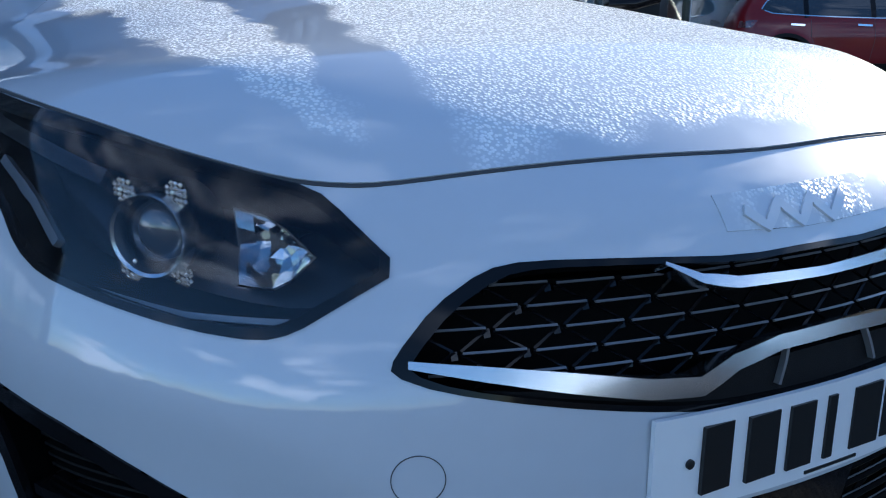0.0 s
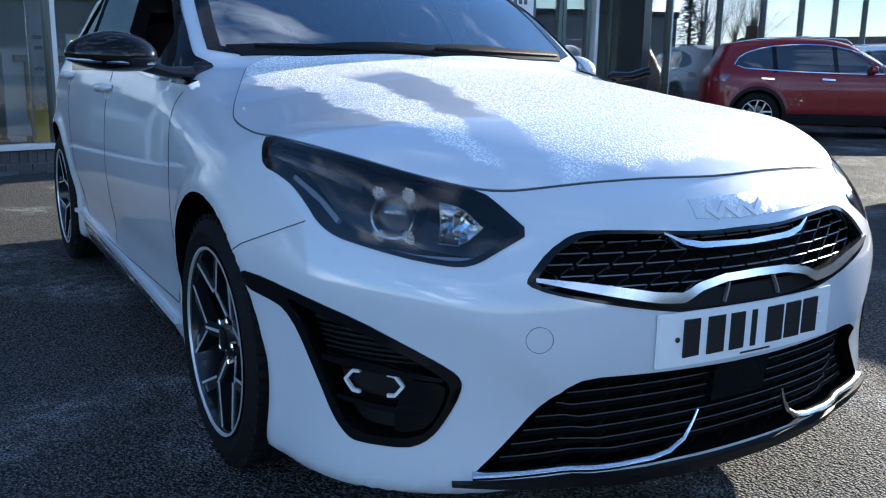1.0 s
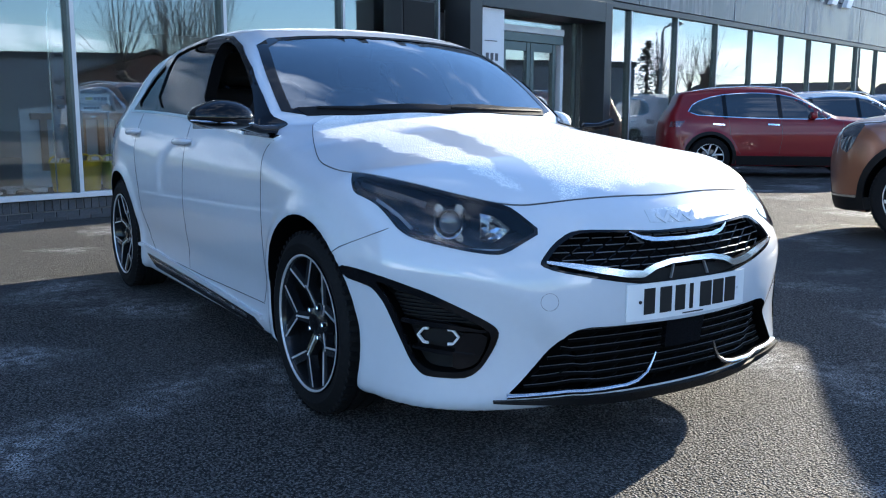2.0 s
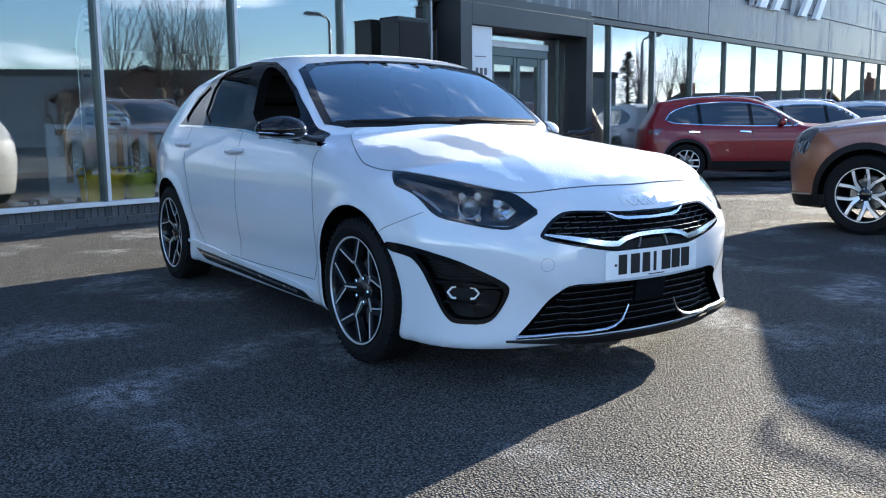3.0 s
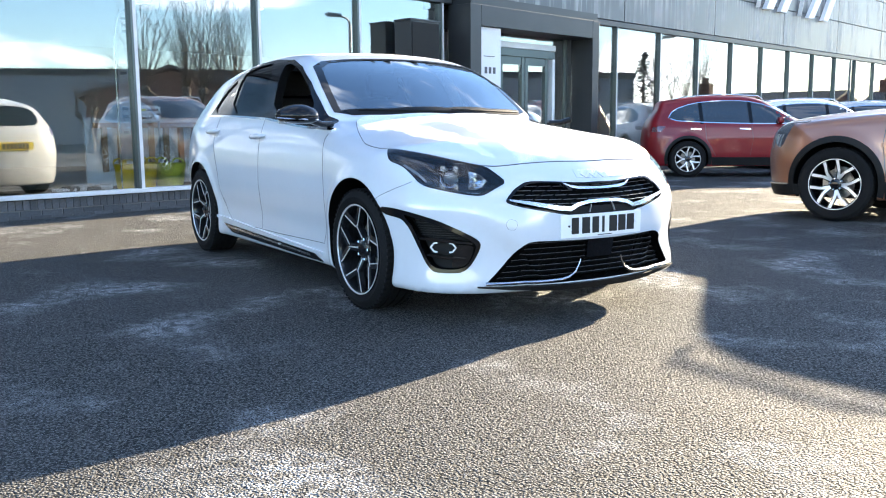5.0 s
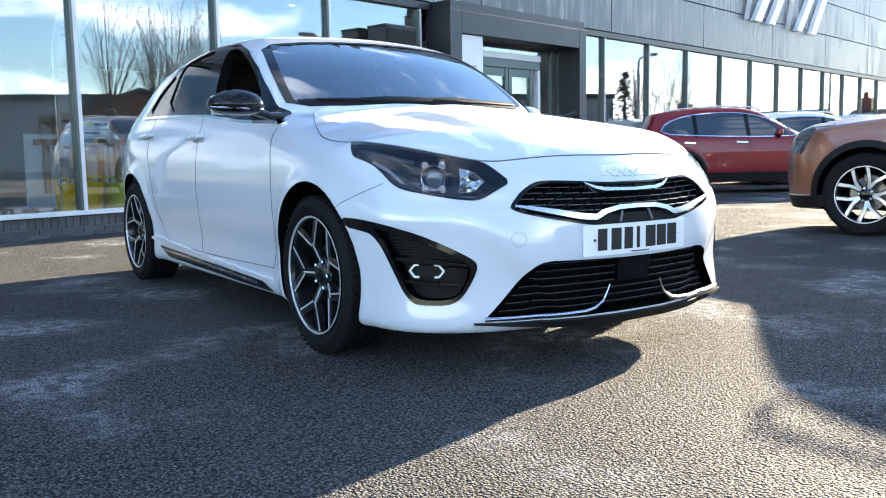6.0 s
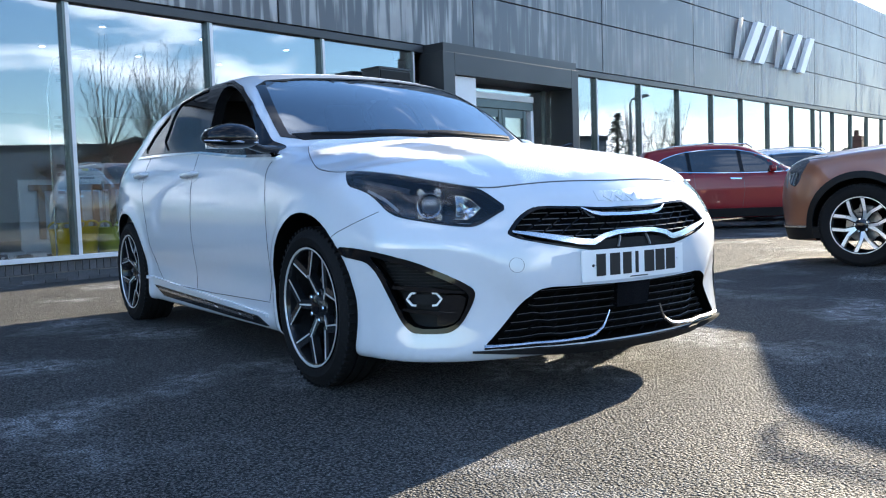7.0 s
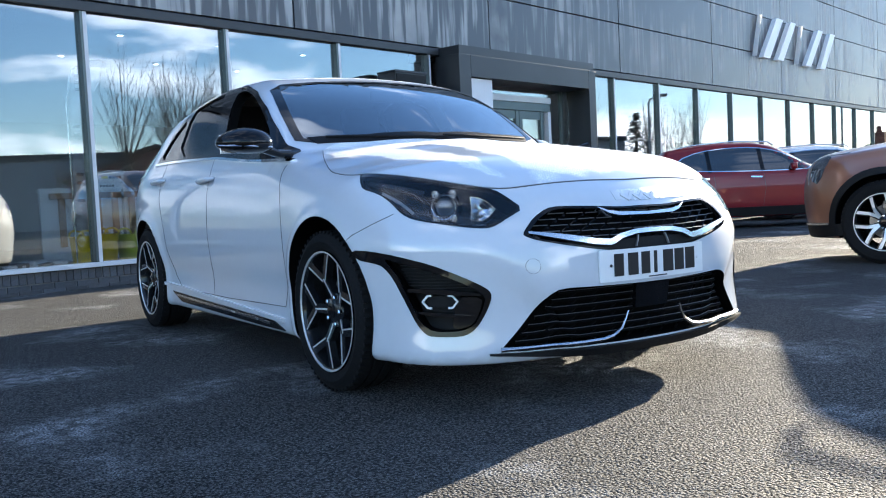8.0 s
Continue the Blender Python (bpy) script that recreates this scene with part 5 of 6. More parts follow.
def build_nose(car, flip):
    # upper grille
    grille = pad("grille", FRONT, GRILLE, DARK, car, -0.075, 0.004, step=0.03, label="black mesh grille between chrome bars")
    pad("grille_rim", FRONT, GRILLE, BLACK_GLOSS, car, 0.001, 0.02, holes=[0.965 * (np.asarray(GRILLE) - (0, 0.6)) * (1, 0.95) + (0, 0.6)], step=0.02)

    def bar(a, b, off, r, mat, name="grille_bar"):
        pts = FRONT.lay(np.array([np.array(a) + (np.array(b) - np.array(a)) * k for k in (0, 0.5, 1)]), off)[0]
        tube(name, [tuple(q) for q in pts], r, mat, grille, n=4, flat=0.6)

    for row, z0 in enumerate((0.668, 0.647, 0.626, 0.605, 0.584)):
        for i in range(-9, 10):
            x0 = i * 0.074 + (0.037 if row % 2 else 0)
            sag = 0.10 * x0 * x0
            a, b = (x0 - 0.032, z0 + sag * 0.4), (x0 + 0.032, z0 + sag * 0.4)
            if inside(np.asarray(GRILLE), np.array([a, b])).all():
                bar(a, b, -0.018, 0.0026, GRILLE_EDGE)
            for sgn in (-1, 1):
                c, d = (x0 + sgn * 0.034, z0 + sag * 0.4 - 0.001), (x0 + sgn * 0.004, z0 + sag * 0.4 - 0.020)
                if inside(np.asarray(GRILLE), np.array([c, d])).all():
                    bar(c, d, -0.022, 0.0028, BLACK_GLOSS)
                    bar((x0 + sgn * 0.037, z0 + sag * 0.4), (x0 + sgn * 0.037, z0 + sag * 0.4 - 0.006), -0.03, 0.006, BLACK_GLOSS, "grille_stud")
    low = [(0.495, 0.604), (0.41, 0.589), (0.26, 0.561), (0.20, 0.556), (0.155, 0.574), (0.09, 0.585), (0, 0.587)]
    low = [(-x, z) for x, z in low] + low[::-1][1:]
    widths = [0.007, 0.014, 0.019, 0.020, 0.020, 0.016, 0.015, 0.015, 0.015, 0.016, 0.020, 0.020, 0.019, 0.014, 0.007]
    pad("lower_chrome_bar", FRONT, band(low, widths, 0.02), SATIN, car, 0.010, 0.020, step=0.012, label="satin chrome grille bar")
    up = [(-0.215, 0.676), (-0.175, 0.658), (-0.13, 0.650), (0, 0.647), (0.13, 0.650), (0.175, 0.658), (0.215, 0.676)]
    pad("upper_chrome_bar", FRONT, band(up, [0.003, 0.012, 0.011, 0.010, 0.011, 0.012, 0.003], 0.02), SATIN, car, 0.008, 0.02, step=0.012)
    pad("grille_chin", FRONT, band([(-0.44, 0.574), (-0.26, 0.543), (-0.15, 0.54), (0, 0.538), (0.15, 0.54), (0.26, 0.543), (0.44, 0.574)], [0.004, 0.022, 0.05, 0.06, 0.05, 0.022, 0.004], 0.02), BLACK_MATT, car, -0.012, 0.01, step=0.02)
    for x in (-0.075, 0.075):
        pad("chin_rib", FRONT, band([(x * 0.9, 0.575), (x * 1.1, 0.535)], 0.004, 0.01), GRILLE_EDGE, car, -0.004, 0.008, step=0.02)
    # lower intake
    intake = pad("lower_intake", FRONT, INTAKE, DARK, car, -0.10, 0.004, step=0.03, label="black lower air intake with slats")
    for z0 in (0.388, 0.362, 0.336, 0.310, 0.284, 0.258, 0.232):
        half = 0.40 + (0.388 - z0) * 0.92
        xs = np.linspace(-half, half, 25)
        keep = inside(np.asarray(INTAKE), np.stack([xs, np.full_like(xs, z0)], 1))
        xs = xs[keep]
        for lift, r, mat, nm in ((0.0, 0.006, DARK, "intake_slat"), (0.006, 0.0013, SLAT_EDGE, "slat_edge")):
            pts = FRONT.lay(np.stack([xs, z0 + lift + 0.0 * xs], 1), -0.030)[0]
            tube(nm, [tuple(q) for q in pts], r, mat, intake, n=6, flat=0.8)
        for k in range(-6, 7):
            x = k * 0.085 + (0.04 if int(z0 * 1000) % 2 else 0)
            if inside(np.asarray(INTAKE), np.array([(x - 0.02, z0 - 0.026), (x + 0.02, z0)])).all():
                pts = FRONT.lay(np.array([(x - 0.016, z0 - 0.024), (x + 0.016, z0)]), -0.034)[0]
                tube("intake_web", [tuple(q) for q in pts], 0.004, DARK, intake, n=4)
    pad("sensor_panel", FRONT, [(-0.085, 0.398), (0.085, 0.398), (0.080, 0.312), (-0.080, 0.312)], BLACK_GLOSS, car, -0.012, 0.02, step=0.03)
    for sx in (-1, 1):
        pts = [(sx * x, z) for x, z in ((0.130, 0.310), (0.140, 0.285), (0.160, 0.250), (0.198, 0.228), (0.24, 0.220), (0.37, 0.218), (0.48, 0.217), (0.600, 0.216))]
        lay = FRONT.lay(dense(pts, 0.03, closed=False), 0.004)[0]
        n = len(lay)
        tube("intake_blade", [tuple(q) for q in lay], [0.004 + 0.007 * min(1, 4 * k / n) for k in range(n)], SATIN, car, n=8, flat=0.8)
    lip = [(x, 0.186 + 0.016 * (abs(x) / 0.635) ** 2) for x in np.linspace(-0.635, 0.635, 17)]
    pad("splitter", FRONT, band(lip, [0.006, 0.016, 0.020, 0.020, 0.020, 0.016, 0.006]), BLACK_MATT, car, 0.018, 0.02, step=0.02)
    # plates, badge, cover
    tail = thing("number_plate", "yellow rear number plate with dark characters", "number plate")
    box("sheet", -0.26, 0.26, 3.436, 3.444, 0.66, 0.77, YELLOW_PLATE, tail)
    for k in range(7):
        box("character_bar", -0.20 + 0.058 * k, -0.16 + 0.058 * k, 3.444, 3.447, 0.677, 0.753, INK, tail)
    plate = thing("number_plate", "white front number plate with dark characters", "number plate")
    y0 = FRONT.lay(np.array([(0.0, 0.462)]))[0][0][1] - 0.006
    bm = bmesh.new()
    n = 14
    for i in range(n + 1):
        x = -0.26 + 0.52 * i / n
        y = y0 + 0.30 * x * x
        for dy in (0.0, 0.006):
            for z in (0.418, 0.529):
                bm.verts.new((x, y + dy, z))
    bm.verts.ensure_lookup_table()
    for i in range(n):
        a, b = 4 * i, 4 * i + 4
        for c, d in ((0, 1), (1, 3), (3, 2), (2, 0)):
            bm.faces.new((bm.verts[a + c], bm.verts[a + d], bm.verts[b + d], bm.verts[b + c]))
    bm.faces.new([bm.verts[i] for i in (0, 1, 3, 2)])
    bm.faces.new([bm.verts[4 * n + i] for i in (0, 1, 3, 2)])
    part("sheet", bm, PLATE, plate)
    x = -0.201
    for wdt, gap in ((0.042, 0.019), (0.046, 0.015), (0.040, 0.021), (0.014, 0.033), (0.050, 0.011), (0.048, 0.013), (0.050, 0.0)):
        xm = x + wdt / 2
        y = y0 + 0.30 * xm * xm
        box("character_bar", x, x + wdt, y - 0.0028, y + 0.002, 0.436, 0.514, INK, plate)
        x += wdt + gap
    box("maker_line", -0.045, 0.045, y0 - 0.001, y0 + 0.002, 0.4225, 0.4265, INK, plate)
    for x in (-0.215, 0.222):
        lathe("fixing_screw", [(0.0055, 0), (0.0055, 0.003), (0.003, 0.004)], INK if x < 0 else PLATE, plate, n=12, m=Matrix.Translation((x, y0 + 0.30 * x * x, 0.474)) @ pose(0, 0, 0, 90, 0, 0))
    zig = [(-0.088, 0.718), (-0.062, 0.700), (-0.034, 0.722), (-0.008, 0.700), (0.020, 0.722), (0.046, 0.700), (0.080, 0.722)]
    pad("badge", FRONT, band([(x, z - 0.0) for x, z in zig], 0.011, 0.01), WHITE_SHADE, car, 0.005, 0.004, step=0.008, label="white raised zigzag badge")
    ring = [(-0.495 + 0.0255 * math.cos(a), 0.493 + 0.0255 * math.sin(a)) for a in np.linspace(0, 2 * math.pi, 28, endpoint=False)]
    hole = [(-0.495 + 0.0246 * math.cos(a), 0.493 + 0.0246 * math.sin(a)) for a in np.linspace(0, 2 * math.pi, 28, endpoint=False)]
    pad("towing_cover_gap", FRONT, ring, SEAM, car, 0.0008, 0.002, holes=[hole], step=0.01)


def build_lamps(car):
    for mir in (False, True):
        sgn = np.array((-1 if mir else 1, 1, 1))
        lamp = pad("headlight", CORNER, HEADLIGHT, LAMP_GLASS, car, 0.003, 0.001, step=0.02, mirror=mir, label="clear headlight with projector and chrome reflector")
        lamp.visible_shadow = False
        centre = np.asarray(HEADLIGHT).mean(0)
        pad("headlight_rim", CORNER, HEADLIGHT, BLACK_GLOSS, car, 0.002, 0.012, holes=[centre + (np.asarray(HEADLIGHT) - centre) * (0.965, 0.90)], step=0.012, mirror=mir)
        pad("housing", CORNER, HEADLIGHT, LAMP_DARK, lamp, -0.085, 0.004, step=0.03, mirror=mir)
        out = Vector((-0.707, -0.707, 0)) if not mir else Vector((0.707, -0.707, 0))

        def at(x, y, z, deep):
            q = Vector((x * sgn[0], y, z)) - out * deep
            return Matrix.Translation(q) @ out.to_track_quat("Z", "X").to_matrix().to_4x4()
        m = at(-0.693, -0.575, 0.704, 0.03)
        lathe("projector_ring", [(0.0458, 0.012), (0.0440, 0.018), (0.0405, 0.016), (0.039, -0.03), (0.0465, -0.03)], SATIN, lamp, n=40, m=m, closed=True)
        lathe("projector_lens", [(0.035, -0.008)] + [(0.035 * math.cos(a), -0.008 + 0.018 * math.sin(a)) for a in np.linspace(0.15, 1.5, 8)], LENS, lamp, n=32, m=m)
        lathe("projector_shroud", [(0.054, -0.05), (0.052, -0.02), (0.049, -0.006), (0.048, -0.03)], LAMP_DARK, lamp, n=36, m=m, closed=True)
        for turn in (38, 142, 218, 322):
            place = m @ Matrix.Translation((0.054 * math.cos(radians(turn)), 0.050 * math.sin(radians(turn)), 0.004))
            bm = bmesh.new()
            facet = random.Random(7)
            for i in range(5):
                for j in range(5):
                    if abs(i - 2) + abs(j - 2) > 3:
                        continue
                    tilt = Matrix.Translation((-0.0104 + i * 0.0052 + 0.0012 * j, -0.0104 + j * 0.0052, 0.0)) @ pose(0, 0, 0, facet.uniform(-32, 32), facet.uniform(-32, 32), 45)
                    add_box(bm, -0.0022, 0.0022, -0.0022, 0.0022, 0, 0.003, 0.0007, tilt)
            bmesh.ops.transform(bm, matrix=place, verts=bm.verts)
            part("light_cluster", bm, LED, lamp, "faceted daytime light cluster")
        m = at(-0.602, -0.660, 0.690, 0.035)
        inward = 1 if mir else -1
        rim = [(-0.034, -0.036), (0.004, -0.038), (0.026, -0.026), (0.052, 0.000), (0.022, 0.026), (0.000, 0.038), (-0.034, 0.044), (-0.030, 0.004)]
        bm = bmesh.new()
        rings = []
        for k, deep in ((1.06, 0.004), (1.0, 0.004), (0.72, -0.016), (0.40, -0.030), (0.12, -0.034)):
            rings.append([bm.verts.new(m @ Vector((v * k, u * k * inward, deep))) for u, v in rim])
        for a, c in zip(rings, rings[1:]):
            for q in range(len(rim)):
                w = (q + 1) % len(rim)
                bm.faces.new((a[q], a[w], c[w], c[q]))
        bm.faces.new(rings[-1])
        bmesh.ops.recalc_face_normals(bm, faces=bm.faces)
        bmesh.ops.solidify(bm, geom=bm.faces[:], thickness=0.002)
        part("reflector", bm, REFLECTOR, lamp, "faceted chrome reflector")
        for line, w in (([(-0.40, 0.822), (-0.27, 0.795), (-0.16, 0.770)], 0.016), ([(-0.33, 0.776), (-0.25, 0.738), (-0.20, 0.70)], 0.010), ([(-0.15, 0.663), (-0.02, 0.648), (0.09, 0.645)], 0.006)):
            pad("lamp_trim", CORNER, band(line, w), GRILLE_EDGE if w < 0.015 else LAMP_DARK, lamp, -0.022, 0.01, mirror=mir)
        # fog lamp pocket
        fog = pad("corner_vent", CORNER, FOG_BAND, BLACK_GLOSS, car, 0.003, 0.006, holes=[FOG_POCKET], step=0.02, mirror=mir, label="gloss black corner vent with fog lamp")
        pad("vent_back", CORNER, FOG_POCKET, BLACK_MATT, fog, -0.055, 0.006, step=0.03, mirror=mir)
        for r in range(9):
            z = 0.515 - r * 0.011
            u0, u1 = -0.268 + r * 0.006, -0.235 + r * 0.034
            pad("vent_louvre", CORNER, band([(u0, z), (u1, z)], 0.0035), BLACK_MATT, fog, -0.036, 0.012, mirror=mir)
        pad("upper_fin", CORNER, band([(-0.215, 0.424), (-0.10, 0.418), (0.045, 0.405)], [0.012, 0.016, 0.008]), BLACK_GLOSS, fog, -0.006, 0.05, mirror=mir)
        pad("lower_fin", CORNER, band([(-0.18, 0.347), (-0.10, 0.338), (0.01, 0.332)], [0.008, 0.014, 0.006]), BLACK_GLOSS, fog, -0.010, 0.045, mirror=mir)
        pad("gloss_panel", CORNER, rounded([(-0.035, 0.398), (0.05, 0.395), (0.045, 0.355), (0.018, 0.305), (-0.03, 0.290), (-0.06, 0.295)], 1), BLACK_GLOSS, fog, -0.016, 0.03, step=0.02, mirror=mir)
        pad("fog_housing", CORNER, rounded([(-0.180, 0.404), (-0.02, 0.400), (-0.02, 0.362), (-0.172, 0.362)], 1), BLACK_MATT, fog, -0.030, 0.02, step=0.02, mirror=mir)
        for left in (True, False):
            c = -0.100
            k = -1 if left else 1
            line = [(c + k * 0.030, 0.4045), (c + k * 0.046, 0.4035), (c + k * 0.064, 0.383), (c + k * 0.046, 0.3625), (c + k * 0.030, 0.3615)]
            pad("fog_ring", CORNER, band(line, 0.0065, 0.006), BRIGHT_TRIM, fog, -0.014, 0.008, step=0.006, mirror=mir)
        m = at(-0.742, -0.588, 0.383, 0.034)
        lathe("fog_lens", [(0.017, -0.012), (0.017, 0.0), (0.012, 0.006), (0.004, 0.008)], BLACK_GLOSS, fog, n=24, m=m)


def build_mirrors(car):
    for sx in (-1, 1):
        arm = tube("mirror_arm", [(sx * 0.79, 0.50, 0.962), (sx * 0.86, 0.47, 0.965), (sx * 0.93, 0.45, 0.985)], [0.030, 0.024, 0.026], BLACK_GLOSS, car, n=10, flat=0.7)
        bm = bmesh.new()
        bmesh.ops.create_uvsphere(bm, u_segments=28, v_segments=16, radius=1)
        for v in bm.verts:
            x, y, z = v.co
            taper = 1 - 0.28 * max(0.0, x)
            if y > 0.25:
                y = 0.25 + (y - 0.25) * 0.15
            if z < -0.35:
                z = -0.35 + (z + 0.35) * 0.45
            v.co = (sx * (1.008 + 0.116 * math.copysign(abs(x) ** 0.85, x)), 0.455 + 0.085 * y + 0.02 * x, 1.008 + 0.066 * z * taper + 0.004 * x)
        if sx > 0:
            # the far mirror is folded back against its door
            bmesh.ops.transform(bm, matrix=Matrix.Translation((0.775, 0.66, -0.02)) @ Matrix.Rotation(radians(84), 4, "Z") @ Matrix.Translation((-0.93, -0.45, 0)), verts=bm.verts)
            bmesh.ops.transform(bm, matrix=Matrix.Translation((0.80, 0.62, 0.98)) @ Matrix.Scale(0.8, 4) @ Matrix.Translation((-0.80, -0.62, -0.98)), verts=bm.verts)
            part("mirror_cap", bm, FROSTED, car, "mirror cap white with frost", smooth=True)
            continue
        cap = part("mirror_cap", bm, BLACK_GLOSS, car, smooth=True)
        tube("mirror_strip", [(sx * 0.91, 0.388, 0.988), (sx * 1.0, 0.372, 0.990), (sx * 1.08, 0.400, 0.994), (sx * 1.122, 0.450, 0.998)], [0.003, 0.005, 0.005, 0.004], SATIN, cap, n=6)
        box("mirror_glass", sx * 1.01 - 0.095, sx * 1.01 + 0.095, 0.478, 0.484, 0.968, 1.046, CHROME, cap)


def build_cabin(car):
    bm = bmesh.new()
    add_box(bm, -0.66, 0.66, 0.62, 0.98, 0.62, 0.955, 0.05)
    part("dashboard", bm, TRIM_IN, car)
    rim = [(0.175 * math.cos(a), 0.175 * math.sin(a), 0) for a in np.linspace(0, 2 * math.pi, 29)]
    m = Matrix.Translation((-0.36, 1.08, 0.915)) @ pose(0, 0, 0, 68, 0, 0)
    bm = bmesh.new()
    add_tube(bm, [tuple(m @ Vector(p)) for p in rim], 0.015, 8)
    for a in (0, math.pi, -math.pi / 2):
        add_tube(bm, [tuple(m @ Vector((0, 0, -0.02))), tuple(m @ Vector((0.17 * math.cos(a), 0.17 * math.sin(a), 0)))], [0.03, 0.014], 8)
    part("steering_wheel", bm, TRIM_IN, car, sharp=50)
    for x in (-0.36, 0.36):
        bm = bmesh.new()
        add_box(bm, x - 0.24, x + 0.24, 1.25, 1.75, 0.50, 0.66, 0.05)
        add_box(bm, x - 0.23, x + 0.23, -0.06, 0.06, 0.0, 0.58, 0.05, Matrix.Translation((0, 1.80, 0.60)) @ pose(0, 0, 0, -18, 0, 0))
        add_box(bm, x - 0.13, x + 0.13, -0.05, 0.05, 0.60, 0.78, 0.04, Matrix.Translation((0, 1.80, 0.60)) @ pose(0, 0, 0, -16, 0, 0))
        part("front_seat", bm, SEAT, car, sharp=60)
    bm = bmesh.new()
    add_box(bm, -0.62, 0.62, 2.10, 2.55, 0.50, 0.68, 0.05)
    add_box(bm, -0.62, 0.62, -0.07, 0.07, 0.0, 0.52, 0.05, Matrix.Translation((0, 2.60, 0.62)) @ pose(0, 0, 0, -20, 0, 0))
    part("rear_bench", bm, SEAT, car, sharp=60)
    m = Matrix.Translation((0, 0.98, 1.315)) @ pose(0, 0, 0, 20, 0, 0)
    box("rear_view_mirror", -0.10, 0.10, -0.012, 0.012, -0.055, 0.005, BLACK_GLOSS, car, bevel=0.01, m=m)


build_hatch()

# ---- other parked cars ----
SUV_BASE = 2.68
suv_top = pchip([(-1.2, 0.70), (-0.92, 0.86), (-0.75, 0.965), (-0.4, 1.035), (0.1, 1.085), (0.40, 1.11), (0.50, 1.15), (0.95, 1.41), (1.25, 1.55), (1.6, 1.62), (2.1, 1.635), (2.8, 1.59), (3.2, 1.535), (3.7, 1.42)])
suv_plan = pchip([(-1.0, 0.89), (-0.4, 0.922), (0.3, 0.915), (1.3, 0.91), (2.4, 0.922), (3.1, 0.90), (3.6, 0.84)])
suv_side = pchip([(0.1, -0.05), (0.3, -0.02), (0.5, 0.0), (0.75, 0.0), (0.92, -0.022), (1.02, -0.045), (1.2, -0.12), (1.45, -0.22), (1.7, -0.36)])
suv_nose = pchip([(0.1, 0.10), (0.25, 0.05), (0.42, 0.015), (0.6, 0.0), (0.8, 0.03), (0.92, 0.09), (1.1, 0.3)])
suv_tail = pchip([(0.1, -0.14), (0.4, -0.02), (0.7, 0.0), (0.95, -0.03), (1.1, -0.08), (1.35, -0.24), (1.55, -0.30), (1.7, -0.32)])


def suv_skin(x, y, z):
    ax = np.abs(x)
    top = z - (suv_top(y - 0.2 * ax ** 2) - 0.06 * (ax / 0.8) ** 2)
    side = ax - (suv_plan(y) + suv_side(z)) + 0.05 * np.clip(y - 2.5, 0, 1) * np.clip((z - 1.0) / 0.3, 0, 1)
    for y0 in (0.0, SUV_BASE):
        side = side - 0.022 * bump(np.hypot(y - y0, z - 0.36), 0.42, 0.06)
    nose = 0.85 * ((-0.90 + 0.34 * ax ** 2 + 0.10 * (ax / 0.85) ** 8 + suv_nose(z)) - y)
    tail = 0.9 * (y - (3.58 - 0.16 * ax ** 2 - 0.12 * (ax / 0.85) ** 8 + suv_tail(z)))
    v = smax(top * 0.92, side, 0.08)
    v = smax(smax(v, nose, 0.07), tail, 0.08)
    return smax(v, 0.22 - z, 0.03)


